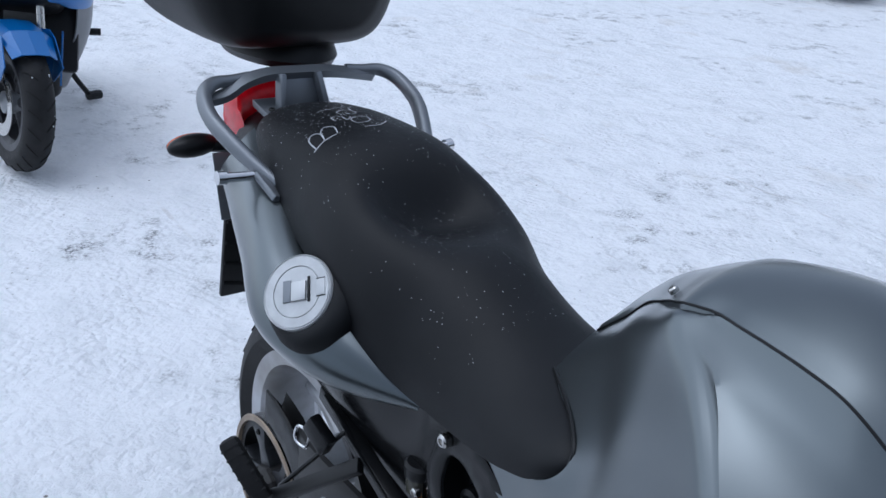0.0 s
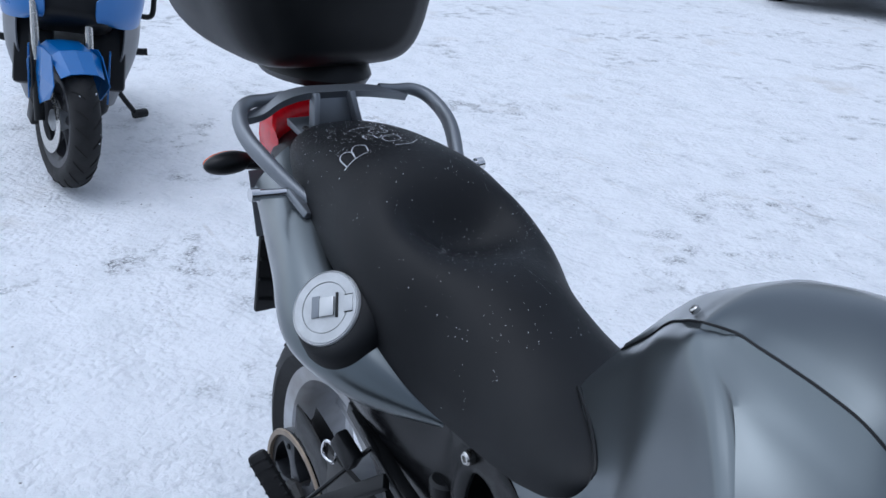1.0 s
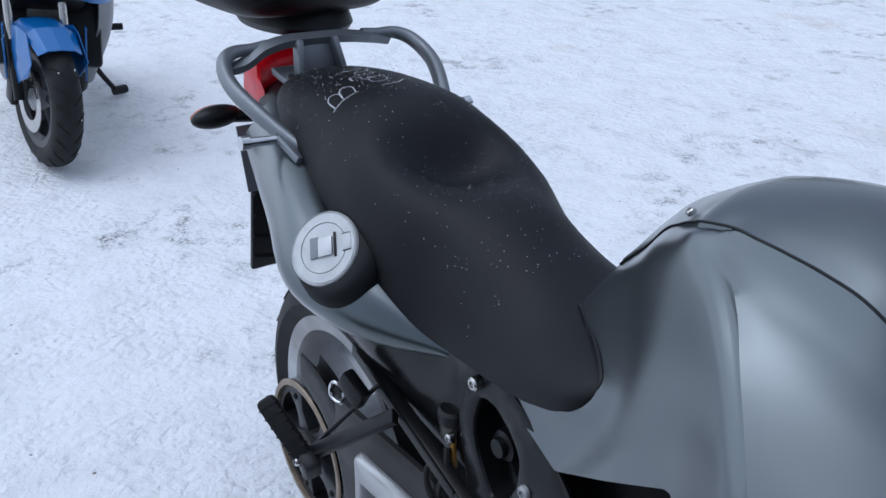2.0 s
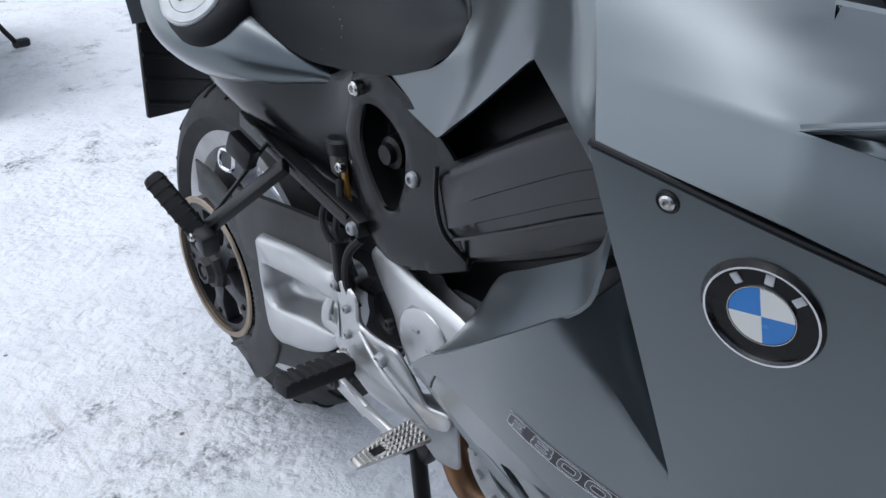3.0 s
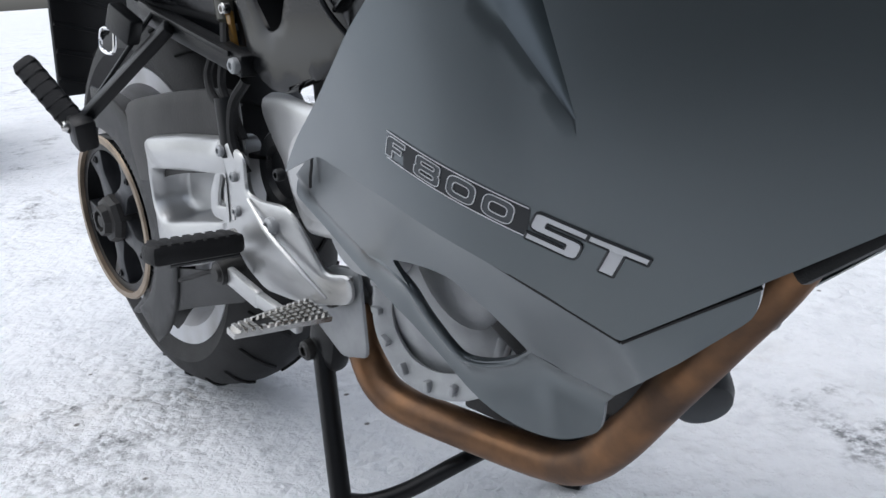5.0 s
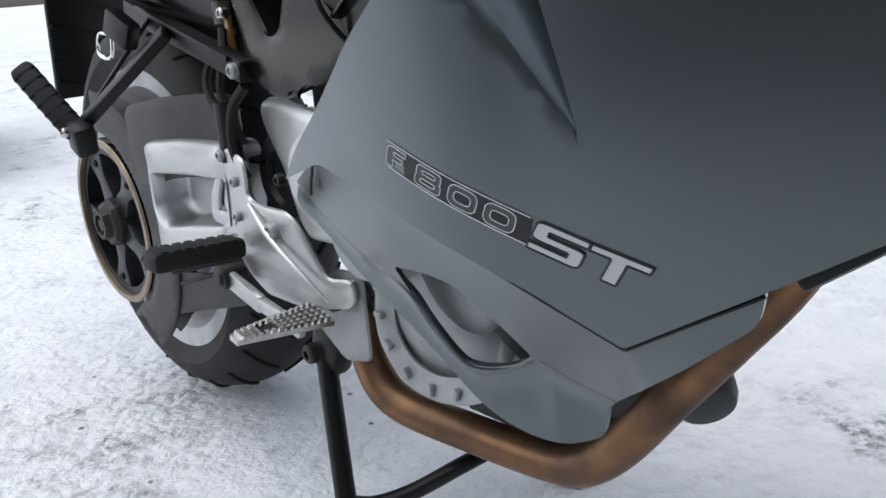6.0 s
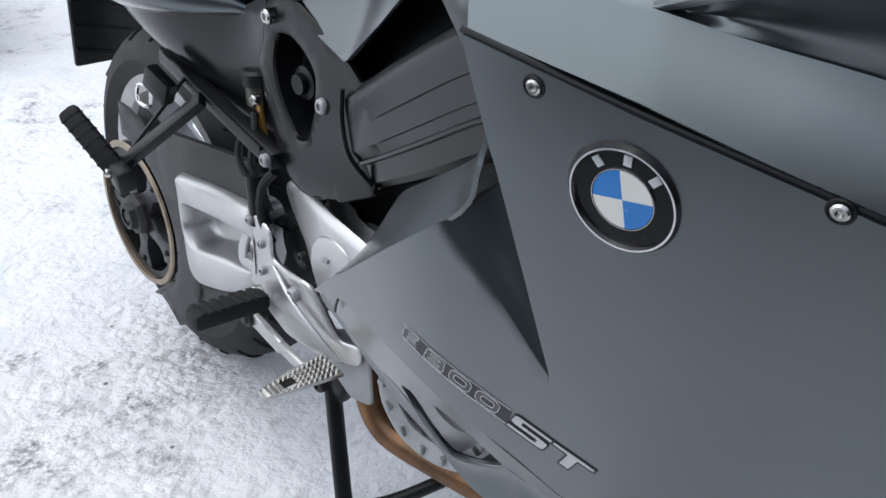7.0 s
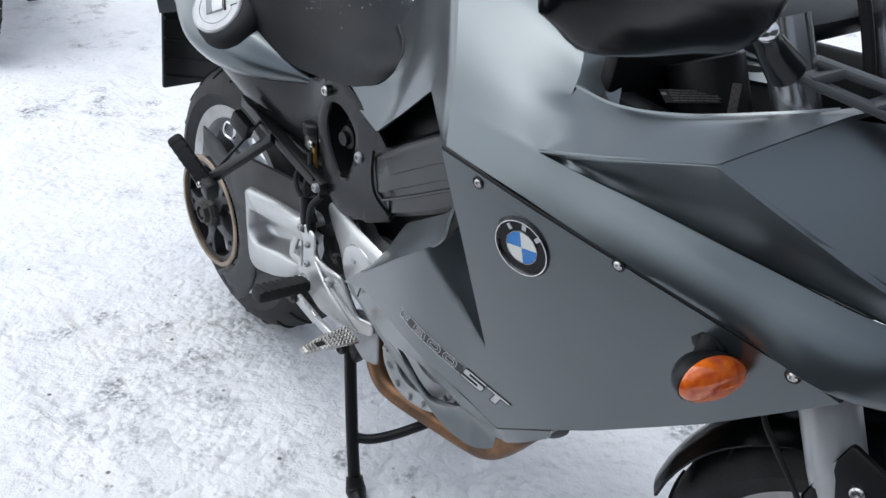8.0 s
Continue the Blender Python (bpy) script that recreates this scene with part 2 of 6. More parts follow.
def lathe(profile, origin, axis, n=32, bm=None, closed=False):
    """Turns (radius, along) pairs about an axis. closed: the profile is a ring."""
    bm = bm or bmesh.new()
    ax = Vector(axis).normalized()
    s = ax.orthogonal().normalized()
    u = ax.cross(s)
    o = Vector(origin)
    rings = []
    for r, h in profile:
        rings.append([bm.verts.new(o + ax * h + r * (math.cos(2 * math.pi * k / n) * s + math.sin(2 * math.pi * k / n) * u)) for k in range(n)])
    pairs = list(zip(rings, rings[1:])) + ([(rings[-1], rings[0])] if closed else [])
    for a, b in pairs:
        for k in range(n):
            bm.faces.new((a[k], a[(k + 1) % n], b[(k + 1) % n], b[k]))
    if not closed:
        if profile[0][0] > 1e-5:
            bm.faces.new(rings[0][::-1])
        if profile[-1][0] > 1e-5:
            bm.faces.new(rings[-1])
        bmesh.ops.remove_doubles(bm, verts=bm.verts, dist=1e-6)
    return bm


def rounded(pts, r, n=5):
    """A closed 2D outline with its corners rounded; a point may carry its own radius as third number."""
    out, k = [], len(pts)
    for i in range(k):
        q = pts[i]
        p, a, b = Vector(q[:2]), Vector(pts[i - 1][:2]), Vector(pts[(i + 1) % k][:2])
        rad = q[2] if len(q) > 2 else r
        rad = min(rad, 0.45 * (a - p).length, 0.45 * (b - p).length)
        if rad < 1e-5:
            out.append(p)
            continue
        p0, p1 = p + (a - p).normalized() * rad, p + (b - p).normalized() * rad
        for s in range(n + 1):
            t = s / n
            out.append(p0 * (1 - t) ** 2 + p * 2 * t * (1 - t) + p1 * t * t)
    return out


def inside(p, poly):
    r, k = False, len(poly)
    for i in range(k):
        a, b = poly[i], poly[i - 1]
        if (a[1] > p[1]) != (b[1] > p[1]) and p[0] < (b[0] - a[0]) * (p[1] - a[1]) / (b[1] - a[1]) + a[0]:
            r = not r
    return r


def sheet(outline, f, step=0.02, thick=0.004, hole=None, lines=(), rim=0.0):
    """A panel seen from the side: a closed (x, z) outline laid on y = f(x, z) and thickened inwards; rim rounds its edge over."""
    loops = [[Vector(p[:2]) for p in outline]] + ([[Vector(p[:2]) for p in hole]] if hole else [])
    dense = []
    for q in loops:
        d = []
        for a, b in zip(q, q[1:] + q[:1]):
            k = max(1, int((b - a).length / step))
            d += [a.lerp(b, s / k) for s in range(k)]
        dense.append(d)
    pts, edges = [], []
    for d in dense:
        n0 = len(pts)
        pts += d
        edges += [(n0 + i, n0 + (i + 1) % len(d)) for i in range(len(d))]
    for q in lines:
        d = [Vector(p) for p in q]
        n0 = len(pts)
        pts += d
        edges += [(n0 + i, n0 + i + 1) for i in range(len(d) - 1)]
    bounds = list(pts)
    xs, zs = [p.x for p in dense[0]], [p.y for p in dense[0]]
    row, z = 0, min(zs) + step * 0.5
    while z < max(zs):
        x = min(xs) + step * (0.25 + 0.5 * (row % 2))
        while x < max(xs):
            p = Vector((x, z))
            if inside(p, dense[0]) and not (hole and inside(p, dense[1])) and min((p - b).length_squared for b in bounds) > (0.45 * step) ** 2:
                pts.append(p)
            x += step
        z += step * 0.87
        row += 1
    vs, _, fs, _, _, _ = geometry.delaunay_2d_cdt(pts, edges, [], 0, 1e-6)
    bm = bmesh.new()
    bv = [bm.verts.new((p.x, f(p.x, p.y), p.y)) for p in vs]
    for t in fs:
        c = sum((vs[i] for i in t), Vector((0, 0))) / len(t)
        if inside(c, dense[0]) and not (hole and inside(c, dense[1])):
            bm.faces.new([bv[i] for i in t])
    bmesh.ops.delete(bm, geom=[v for v in bm.verts if not v.link_faces], context='VERTS')
    bm.normal_update()
    if sum(g.normal.y * g.calc_area() for g in bm.faces) > 0:
        bmesh.ops.reverse_faces(bm, faces=bm.faces)
    if rim:
        edge = {v for e in bm.edges if e.is_boundary for v in e.verts}
        bm.normal_update()
        move = {}
        for v in edge:
            n = Vector((0, 0, 0))
            for e in v.link_edges:
                if e.is_boundary:
                    l = e.link_loops[0]
                    d = l.link_loop_next.vert.co - l.vert.co
                    n += d.cross(l.face.normal).normalized()
            move[v] = n.normalized() if n.length > 0.1 else Vector((0, 0, 0))
        ring = {v: bm.verts.new(v.co + n * rim * 0.7 - v.normal * rim * 0.3) for v, n in move.items()}
        ring2 = {v: bm.verts.new(v.co + n * rim - v.normal * rim) for v, n in move.items()}
        for e in [e for e in bm.edges if e.is_boundary]:
            a, b = e.link_loops[0].vert, e.link_loops[0].link_loop_next.vert
            bm.faces.new((b, a, ring[a], ring[b]))
            bm.faces.new((ring[b], ring[a], ring2[a], ring2[b]))
    return shell(bm, thick)


def recess(outline, f, depth, shrink):
    """A funnel from an outline on y = f(x, z) inwards, with its floor."""
    c = sum((Vector(p[:2]) for p in outline), Vector((0, 0))) / len(outline)
    rows = []
    for k in range(6):
        t = k / 5
        s = 1 - shrink * t ** 1.5
        rows.append([(c.x + (p[0] - c.x) * s, f(p[0], p[1]) + depth * math.sin(t * math.pi / 2), c.y + (p[1] - c.y) * s) for p in outline])
    bm = skin(rows, closed=True)
    bm.verts.ensure_lookup_table()
    bm.faces.new([bm.verts[len(bm.verts) - len(outline) + i] for i in range(len(outline))])
    return bm


def prism(outline, y0, y1, bevel=0.0, hole=None, seg=2):
    """A plate of constant thickness from a closed (x, z) outline."""
    bm = sheet(outline, lambda x, z: min(y0, y1), 0.5, abs(y1 - y0), hole)
    bmesh.ops.dissolve_limit(bm, angle_limit=0.01, verts=bm.verts, edges=bm.edges)
    if bevel:
        rim = [e for e in bm.edges if e.calc_face_angle(0) > 0.6]
        bmesh.ops.bevel(bm, geom=rim, offset=bevel, segments=seg, profile=0.5, affect='EDGES', clamp_overlap=True)
    return bm


def block(size, m=None, bevel=0.003, seg=2, bm=None):
    b = bmesh.new()
    bmesh.ops.create_cube(b, size=1.0, matrix=Matrix.Diagonal((*size, 1)))
    if bevel:
        bmesh.ops.bevel(b, geom=list(b.edges), offset=bevel, segments=seg, profile=0.5, affect='EDGES')
    if m is not None:
        bmesh.ops.transform(b, matrix=m, verts=b.verts)
    return b if bm is None else merge(bm, b)


def merge(a, b):
    me = bpy.data.meshes.new("tmp")
    b.to_mesh(me)
    b.free()
    a.from_mesh(me)
    bpy.data.meshes.remove(me)
    return a


def mirrored(bm):
    c = bm.copy()
    bmesh.ops.scale(c, vec=(1, -1, 1), verts=c.verts)
    bmesh.ops.reverse_faces(c, faces=c.faces)
    return c


def ball(center, radii, m=None, u=24, v=16):
    bm = bmesh.new()
    bmesh.ops.create_uvsphere(bm, u_segments=u, v_segments=v, radius=1.0)
    t = Matrix.Translation(center) @ (m or Matrix.Identity(4)) @ Matrix.Diagonal((*radii, 1))
    bmesh.ops.transform(bm, matrix=t, verts=bm.verts)
    return bm


def smooth01(a, b, x):
    t = min(max((x - a) / (b - a), 0.0), 1.0)
    return t * t * (3 - 2 * t)


def bolt(name, at, axis, r, parent, material=None, recess=True):
    """A round button head with a socket."""
    prof = [(0, r * 0.35), (r * 0.42, r * 0.3), (r * 0.46, r * 0.62), (r * 0.7, r * 0.62), (r * 0.95, r * 0.4), (r, 0.0), (r, -r * 0.5)]
    if not recess:
        prof = [(0, r * 0.7), (r * 0.6, r * 0.62), (r * 0.95, r * 0.35), (r, 0), (r, -r * 0.5)]
    return part(name, lathe(prof, at, axis, 16), material or M_STEEL, parent)

# ---- ground ----


def ground_height(x, y):
    h = 0.012 * noise.noise((x * 1.3, y * 1.3, 3.1)) + 0.006 * noise.noise((x * 5, y * 5, 7.7)) + 0.004 * noise.noise((x * 14, y * 14, 1.2))
    away = smooth01(5.0, 8.0, math.hypot(x, y))
    h += away * (0.05 * noise.noise((x * 0.9, y * 0.9, 5.0)) + 0.03 * abs(noise.noise((x * 2.2, y * 1.1, 9.0))))
    near = math.exp(-((x - 0.65) ** 2 + (abs(y) - 0.17) ** 2) / 0.02) + math.exp(-(x * x + y * y) / 0.05)
    return h * (1 - 0.8 * min(near, 1)) - 0.004


def build_ground():
    # fine cells near the parked machines, growing towards the horizon
    def axis(lo, hi, step, far):
        a, g = [], step
        x = lo
        while x <= hi:
            a.append(x)
            x += step
        left, right = lo, a[-1]
        before, after = [], []
        g = step
        while left > -far:
            g *= 1.13
            left -= g
            before.append(left)
        g = step
        while right < far:
            g *= 1.13
            right += g
            after.append(right)
        return before[::-1] + a + after
    xs, ys = axis(-3.2, 1.8, 0.03, 2500), axis(-1.6, 3.4, 0.03, 2500)
    bm = skin([[(x, y, ground_height(x, y) if max(abs(x), abs(y)) < 30 else 0) for y in ys] for x in xs])
    return tagged(part("ground", bm, M_SNOW, angle=180), "trodden white snow with dark icy specks and tyre marks", "snow", kind="structure")


build_ground()

# ---- motorcycle: rear wheel at the origin, facing +x, its right side at -y ----
bike = new("motorcycle")
tagged(bike, "graphite grey sport touring motorcycle on its centre stand in snow", "motorcycle")

AX = 0.325  # rear axle height


def side(x, z):
    """The right-hand fairing's surface."""
    y = -0.261 + 0.17 * (x - 1.032) + 0.19 * (0.802 - z)
    d = 0.875 - x
    if d > -0.05:
        y += 0.26 * (d + 0.05) ** 2 / 0.2 if d < 0.05 else 0.26 * d
    return y - 0.006 * math.sin(math.pi * min(max((x - 0.98) / 0.46, 0), 1))


def edge_x(z):
    """The proud front edge of the side panel, from the seam down to a point."""
    return 1.02 - 0.1444 * (z - 0.561)


def side_hollow(x, z):
    y = side(x, z)
    if z > 0.561:
        w = 1.12 * (edge_x(z) - (1.018 - 0.744 * (z - 0.561)))
        t = (edge_x(z) - x) / w
        if 0.01 < t < 1:
            y += min((z - 0.56) / 0.10, 1) * 0.092 * (1 - t) ** 2.1
    return y


def fairing():
    root = new("fairing")
    root.parent = bike
    front = [(0.981, 0.829), (1.1, 0.8), (1.216, 0.774), (1.34, 0.744), (1.446, 0.714), (1.321, 0.612), (1.182, 0.514), (1.139, 0.487), (1.027, 0.418),
             (0.922, 0.462), (0.842, 0.492), (0.751, 0.515, 0.01), (0.678, 0.491), (0.72, 0.526, 0.02), (0.77, 0.558, 0.02), (0.86, 0.623, 0.02), (0.955, 0.69, 0.02), (0.981, 0.735, 0.02)]
    levels = [0.562 + 0.013 * k for k in range(15)]

    def sweep(t):
        return [(edge_x(z) - t * 1.12 * (edge_x(z) - (1.018 - 0.744 * (z - 0.561))), z) for z in levels if 1.018 - 0.92 * (z - 0.561) > 0.885 + 0.9 * max(z - 0.64, 0) or t < 0.75]
    cut = [[q for q in sweep(t) if q[1] < 0.645 + 0.09 * (1 - t)] for t in (0.08, 0.18, 0.30, 0.45, 0.62, 0.80, 1.0)]
    cut += [[(edge_x(z), z) for z in (0.829, 0.79, 0.75, 0.71, 0.67, 0.63, 0.59, 0.562)], [(edge_x(z) - 0.0012, z) for z in (0.82, 0.79, 0.75, 0.71, 0.67, 0.63, 0.59, 0.566)]]
    b = sheet(rounded(front, 0.003, 2), side_hollow, 0.012, 0.004, lines=cut)
    part("side_panel", mirrored(b), M_PAINT, root)
    part("side_panel", b, M_PAINT, root, angle=18)
    # lower belly panel with its air duct
    brow_z = [(0.70, 0.53), (0.754, 0.516), (0.80, 0.508), (0.842, 0.494), (0.922, 0.464), (1.027, 0.418), (1.12, 0.474), (1.2, 0.52)]

    def belly(x, z):
        """Bends inwards below the seam, most where it meets the arm's crease."""
        top = brow_z[-1][1]
        for (x0, z0), (x1, z1) in zip(brow_z, brow_z[1:]):
            if x <= x1:
                top = z0 + (z1 - z0) * (x - x0) / (x1 - x0)
                break
        d = max(top - z, 0)
        return side(x, z) + 0.004 + d * (0.10 + 0.30 * smooth01(0.80, 0.93, x)) * (1 - 0.7 * smooth01(0.99, 1.08, x))
    # below a fold the panel steps in and flares again at the hem
    fold = [(0.6788, 0.487), (0.6991, 0.4695), (0.7272, 0.4491), (0.7629, 0.4285), (0.7993, 0.4169), (0.8161, 0.4058), (0.8252, 0.3824), (0.8385, 0.3546), (0.8479, 0.3434), (0.865, 0.3416), (0.8894, 0.3494), (0.9148, 0.3671), (0.9422, 0.3563), (0.9847, 0.349)]

    marks = [(p.x, p.y, belly(p.x, p.y) - side(p.x, p.y)) for p in polyline([Vector((x, z, 0)) for x, z in fold], 110)]

    def belly_fold(x, z):
        """Below the fold the depth follows the nearby fold, eased between its branches."""
        best, below = 9, False
        for (ax, az), (bx, bz) in zip(fold, fold[1:]):
            dx, dz = bx - ax, bz - az
            t = min(max(((x - ax) * dx + (z - az) * dz) / (dx * dx + dz * dz), 0), 1)
            r = math.hypot(x - ax - dx * t, z - az - dz * t)
            if r < best - 1e-9:
                best, below = r, dx * (z - az) - dz * (x - ax) < 0
        if not below:
            return belly(x, z)
        near = [((x - mx) ** 2 + (z - mz) ** 2 + 6e-6, d) for mx, mz, d in marks]
        total = sum(q ** -2 for q, d in near)
        depth = sum(d * q ** -2 for q, d in near) / total
        return side(x, z) + depth + 0.012 * (1 - math.exp(-best / 0.012)) - 0.20 * smooth01(0.0, 0.04, best) * max(best - 0.012, 0)
    low = [(0.738, 0.517), (0.80, 0.506), (0.842, 0.495), (0.922, 0.465), (1.027, 0.419), (1.119, 0.475), (1.113, 0.452, 0.01), (1.061, 0.408), (0.9847, 0.349), (0.9672, 0.3333), (0.9616, 0.3066, 0.008), (0.9324, 0.2911, 0.02), (0.8983, 0.2877, 0.02), (0.8636, 0.2933, 0.02),
           (0.8321, 0.3102, 0.02), (0.8008, 0.3497, 0.02), (0.7843, 0.3722, 0.02), (0.759, 0.3918, 0.02), (0.7295, 0.4070, 0.02), (0.6964, 0.4320, 0.02), (0.6511, 0.4628, 0.01), (0.660, 0.477), (0.69, 0.492)]
    eye = [(0.8085, 0.4328, 0.004), (0.8297, 0.4347, 0.01), (0.8543, 0.4336, 0.01), (0.8735, 0.4287, 0.01), (0.8936, 0.405, 0.01), (0.9039, 0.3871, 0.01), (0.9127, 0.368, 0.004), (0.8913, 0.3535, 0.01), (0.8669, 0.3462, 0.01), (0.8493, 0.3471, 0.008), (0.8399, 0.3583, 0.01), (0.8273, 0.3873, 0.01), (0.8189, 0.4117, 0.01)]
    b = sheet(rounded(low, 0.002, 3), belly_fold, 0.006, 0.004, rounded(eye, 0.004, 3), lines=[fold[1:]])
    # rolled lip round the lower side of the duct
    path = [(0.735, 0.4445), (0.7629, 0.4300), (0.796, 0.4225), (0.8165, 0.4085), (0.8262, 0.385), (0.8391, 0.3568), (0.8485, 0.3455), (0.866, 0.3440), (0.890, 0.3515), (0.9125, 0.3665)]
    merge(b, tube([(x, belly(x, z) + 0.0035, z) for x, z in path], [0.0005, 0.003, 0.0042, 0.0046, 0.0046, 0.0046, 0.0046, 0.0044, 0.0036, 0.001], 10, 6))
    bp = part("belly_panel", b.copy(), M_PAINT, root, angle=42)
    part("belly_panel", mirrored(b), M_PAINT, root)
    part("seam_gap", tube([(x, side(x, z) + 0.0022, z) for x, z in ((0.716, 0.482), (0.728, 0.500), (0.751, 0.5150), (0.842, 0.4925), (0.922, 0.4625), (1.026, 0.4165))], 0.0014, 6, 10), M_BLACK, root)
    part("seam_gap", tube([(x, side(x, z) + 0.0022, z) for x, z in ((1.027, 0.4165), (1.08, 0.449), (1.119, 0.4725))], 0.0014, 6, 6), M_BLACK, root)
    part("starter_cover", ball((0.822, -0.142, 0.425), (0.046, 0.026, 0.066), Matrix.Rotation(radians(-28), 4, 'Y')), M_GREYMET, bike, "pale grey cast cover behind the air duct")
    # cast sump cover between the arm and the exhaust, ribbed along its rim
    outer = [(0.700, 0.402), (0.688, 0.365), (0.683, 0.330), (0.692, 0.303), (0.719, 0.279), (0.760, 0.273), (0.80, 0.281), (0.830, 0.294)]
    inner = [(x + 0.28 * (0.775 - x), z + 0.28 * (0.362 - z)) for x, z in outer]
    sump = part("sump_cover", loft([[(x, -0.105, z) for x, z in outer], [(x, -0.130, z) for x, z in outer], [(x + 0.004, -0.137, z + 0.003) for x, z in outer], [(x, -0.131, z) for x, z in inner]], 40, 14, 0.004), M_GREYMET, bike, "pale grey cast sump cover with a ribbed rim")
    for (x, z), turn in zip(((0.696, 0.372), (0.693, 0.343), (0.702, 0.314), (0.727, 0.291), (0.762, 0.284), (0.798, 0.291)), (85, 95, 120, 150, 180, 200)):
        part("rib", block((0.007, 0.008, 0.012), pose(x, -0.137, z, 0, turn, 0), 0.002), M_GREYMET, sump)
    # black block stands in for the shade in the duct's front half
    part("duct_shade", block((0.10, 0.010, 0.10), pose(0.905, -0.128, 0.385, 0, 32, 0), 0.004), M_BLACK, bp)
    part("oil_pan", block((0.17, 0.13, 0.09), pose(0.845, 0, 0.335), 0.02), M_BLACK, bike)
    # small inner flank above the wing
    brink = [(x, side(x, z) + 0.004, z - 0.002) for x, z in ((0.742, 0.540), (0.77, 0.558), (0.815, 0.59), (0.86, 0.623), (0.955, 0.69), (0.979, 0.735))]
    b = loft([brink, [(0.750, -0.192, 0.552), (0.772, -0.180, 0.592), (0.792, -0.174, 0.626), (0.86, -0.197, 0.668), (0.94, -0.217, 0.718), (0.972, -0.236, 0.757)]], 24, 8, 0.004)
    part("inner_flank", b, M_PAINT, root)
    # knee panel between seat and shoulder
    ridge = [(0.970, -0.260, 0.812), (0.981, -0.269, 0.831), (0.973, -0.2605, 0.848), (0.960, -0.246, 0.874), (0.935, -0.222, 0.915), (0.876, -0.172, 0.978), (0.832, -0.132, 1.012), (0.770, -0.091, 1.042)]
    cols = [
        [(0.514, -0.111, 0.754), (0.585, -0.117, 0.772), (0.642, -0.1235, 0.790), (0.672, -0.119, 0.814), (0.677, -0.106, 0.842), (0.625, -0.068, 0.846), (0.562, -0.030, 0.846), (0.580, 0, 0.896)],
        [(0.645, -0.128, 0.716), (0.670, -0.127, 0.755), (0.693, -0.128, 0.795), (0.714, -0.124, 0.832), (0.714, -0.112, 0.872), (0.684, -0.084, 0.908), (0.645, -0.052, 0.932), (0.622, 0, 0.944)],
        [(0.735, -0.148, 0.775), (0.75, -0.147, 0.825), (0.77, -0.142, 0.885), (0.735, -0.113, 0.945), (0.69, -0.072, 0.985), (0.664, 0, 0.988)],
        [(0.825, -0.168, 0.838), (0.84, -0.172, 0.87), (0.842, -0.170, 0.915), (0.795, -0.136, 0.968), (0.745, -0.096, 1.0155), (0.712, -0.035, 1.022)],
        ridge]
    N = 48
    LOW = 9  # rows from the seam up to the crease

    def band_column(lip, top, bulge, tuck=Vector((0, 0.006, -0.004))):
        """From the tucked-in foot over the rolled lip up to the crease."""
        lip, top = Vector(lip), Vector(top)
        rows = [lip + tuck, lip + tuck * 0.35 + Vector((0, -0.0004, -0.0004))]
        for t in (0, 0.10, 0.28, 0.5, 0.72, 0.94, 1.0):
            rows.append(lip.lerp(top, t) + Vector((0.15, -0.9, 0.4)) * bulge * math.sin(math.pi * min(t / 0.94, 1)))
        return rows

    def rise_column(top, above):
        dense = spline([top] + above, 400)
        return [dense[round(399 * (i + 1) / (N - LOW))] for i in range(N - LOW)]
    lip0, top0, lip1, top1 = Vector(ridge[1]), Vector((0.963, -0.249, 0.869)), Vector((1.106, -0.2545, 0.8080)), Vector((1.097, -0.239, 0.857))
    ridge_col = band_column(lip0, top0, 0.0006, Vector((-0.011, 0.009, -0.019))) + rise_column(top0, ridge[4:])
    cs = [spline(c, N) for c in cols[:4]] + [ridge_col]
    grid = [spline([c[i] for c in cs], N) for i in range(N)]
    for turn in range(8):  # ease out ripples, edges kept
        grid = [[(grid[i][j] if i in (0, N - 1) or j in (0, N - 1) else (grid[i - 1][j] + grid[i + 1][j] + grid[i][j - 1] + grid[i][j + 1]) / 4) for j in range(N)] for i in range(N)]
    for i in range(8):  # the lower edge has two straight runs with a sharp notch
        k = polyline([c[i] for c in cs], N)
        grid[i] = [a.lerp(b, (1 - i / 8) ** 2) for a, b in zip(grid[i], k)]
    under = [Vector((p.x + 0.03, p.y * 0.6, p.z + 0.001)) for p in grid[-1]]
    low_end = [(1.085, -0.197, 0.885), (1.066, -0.158, 0.907), (1.050, -0.131, 0.927), (1.032, -0.113, 0.953), (1.013, -0.099, 0.975)]
    far_rise = rise_column(top1, low_end)
    ss = [ridge_col]
    for k in (1, 2, 3, 4):
        u = k / 4
        col = band_column(lip0.lerp(lip1, u), top0.lerp(top1, u), 0.0006 + 0.001 * u, Vector((-0.011, 0.009, -0.019)).lerp(Vector((0, 0.006, -0.004)), min(2 * u, 1)))
        for i, (p, q) in enumerate(zip(ridge_col[LOW:], far_rise)):
            v = (i + 1) / (N - LOW)
            col.append(p.lerp(q, u) + Vector((0.12, -0.12, 1)) * 0.036 * v ** 3.5 * math.sin(math.pi * u))
        ss.append(col)
    flank = [spline([c[i] for c in ss], 30) for i in range(N)]
    for i in range(N):  # a hollow runs along the foot of the ridge
        for j in range(N - 12, N - 1):
            t = (N - 1 - j) / 11
            grid[i][j] = grid[i][j] + Vector((0.003, 0.009, -0.003)) * math.exp(-((t - 0.22) / 0.22) ** 2) * (1 - smooth01(0.62, 0.88, i / N)) * smooth01(0, 0.12, i / N)
    # the ridge is sharp below and fades out towards the top
    G = [g + f[1:] for g, f in zip(grid, flank)]
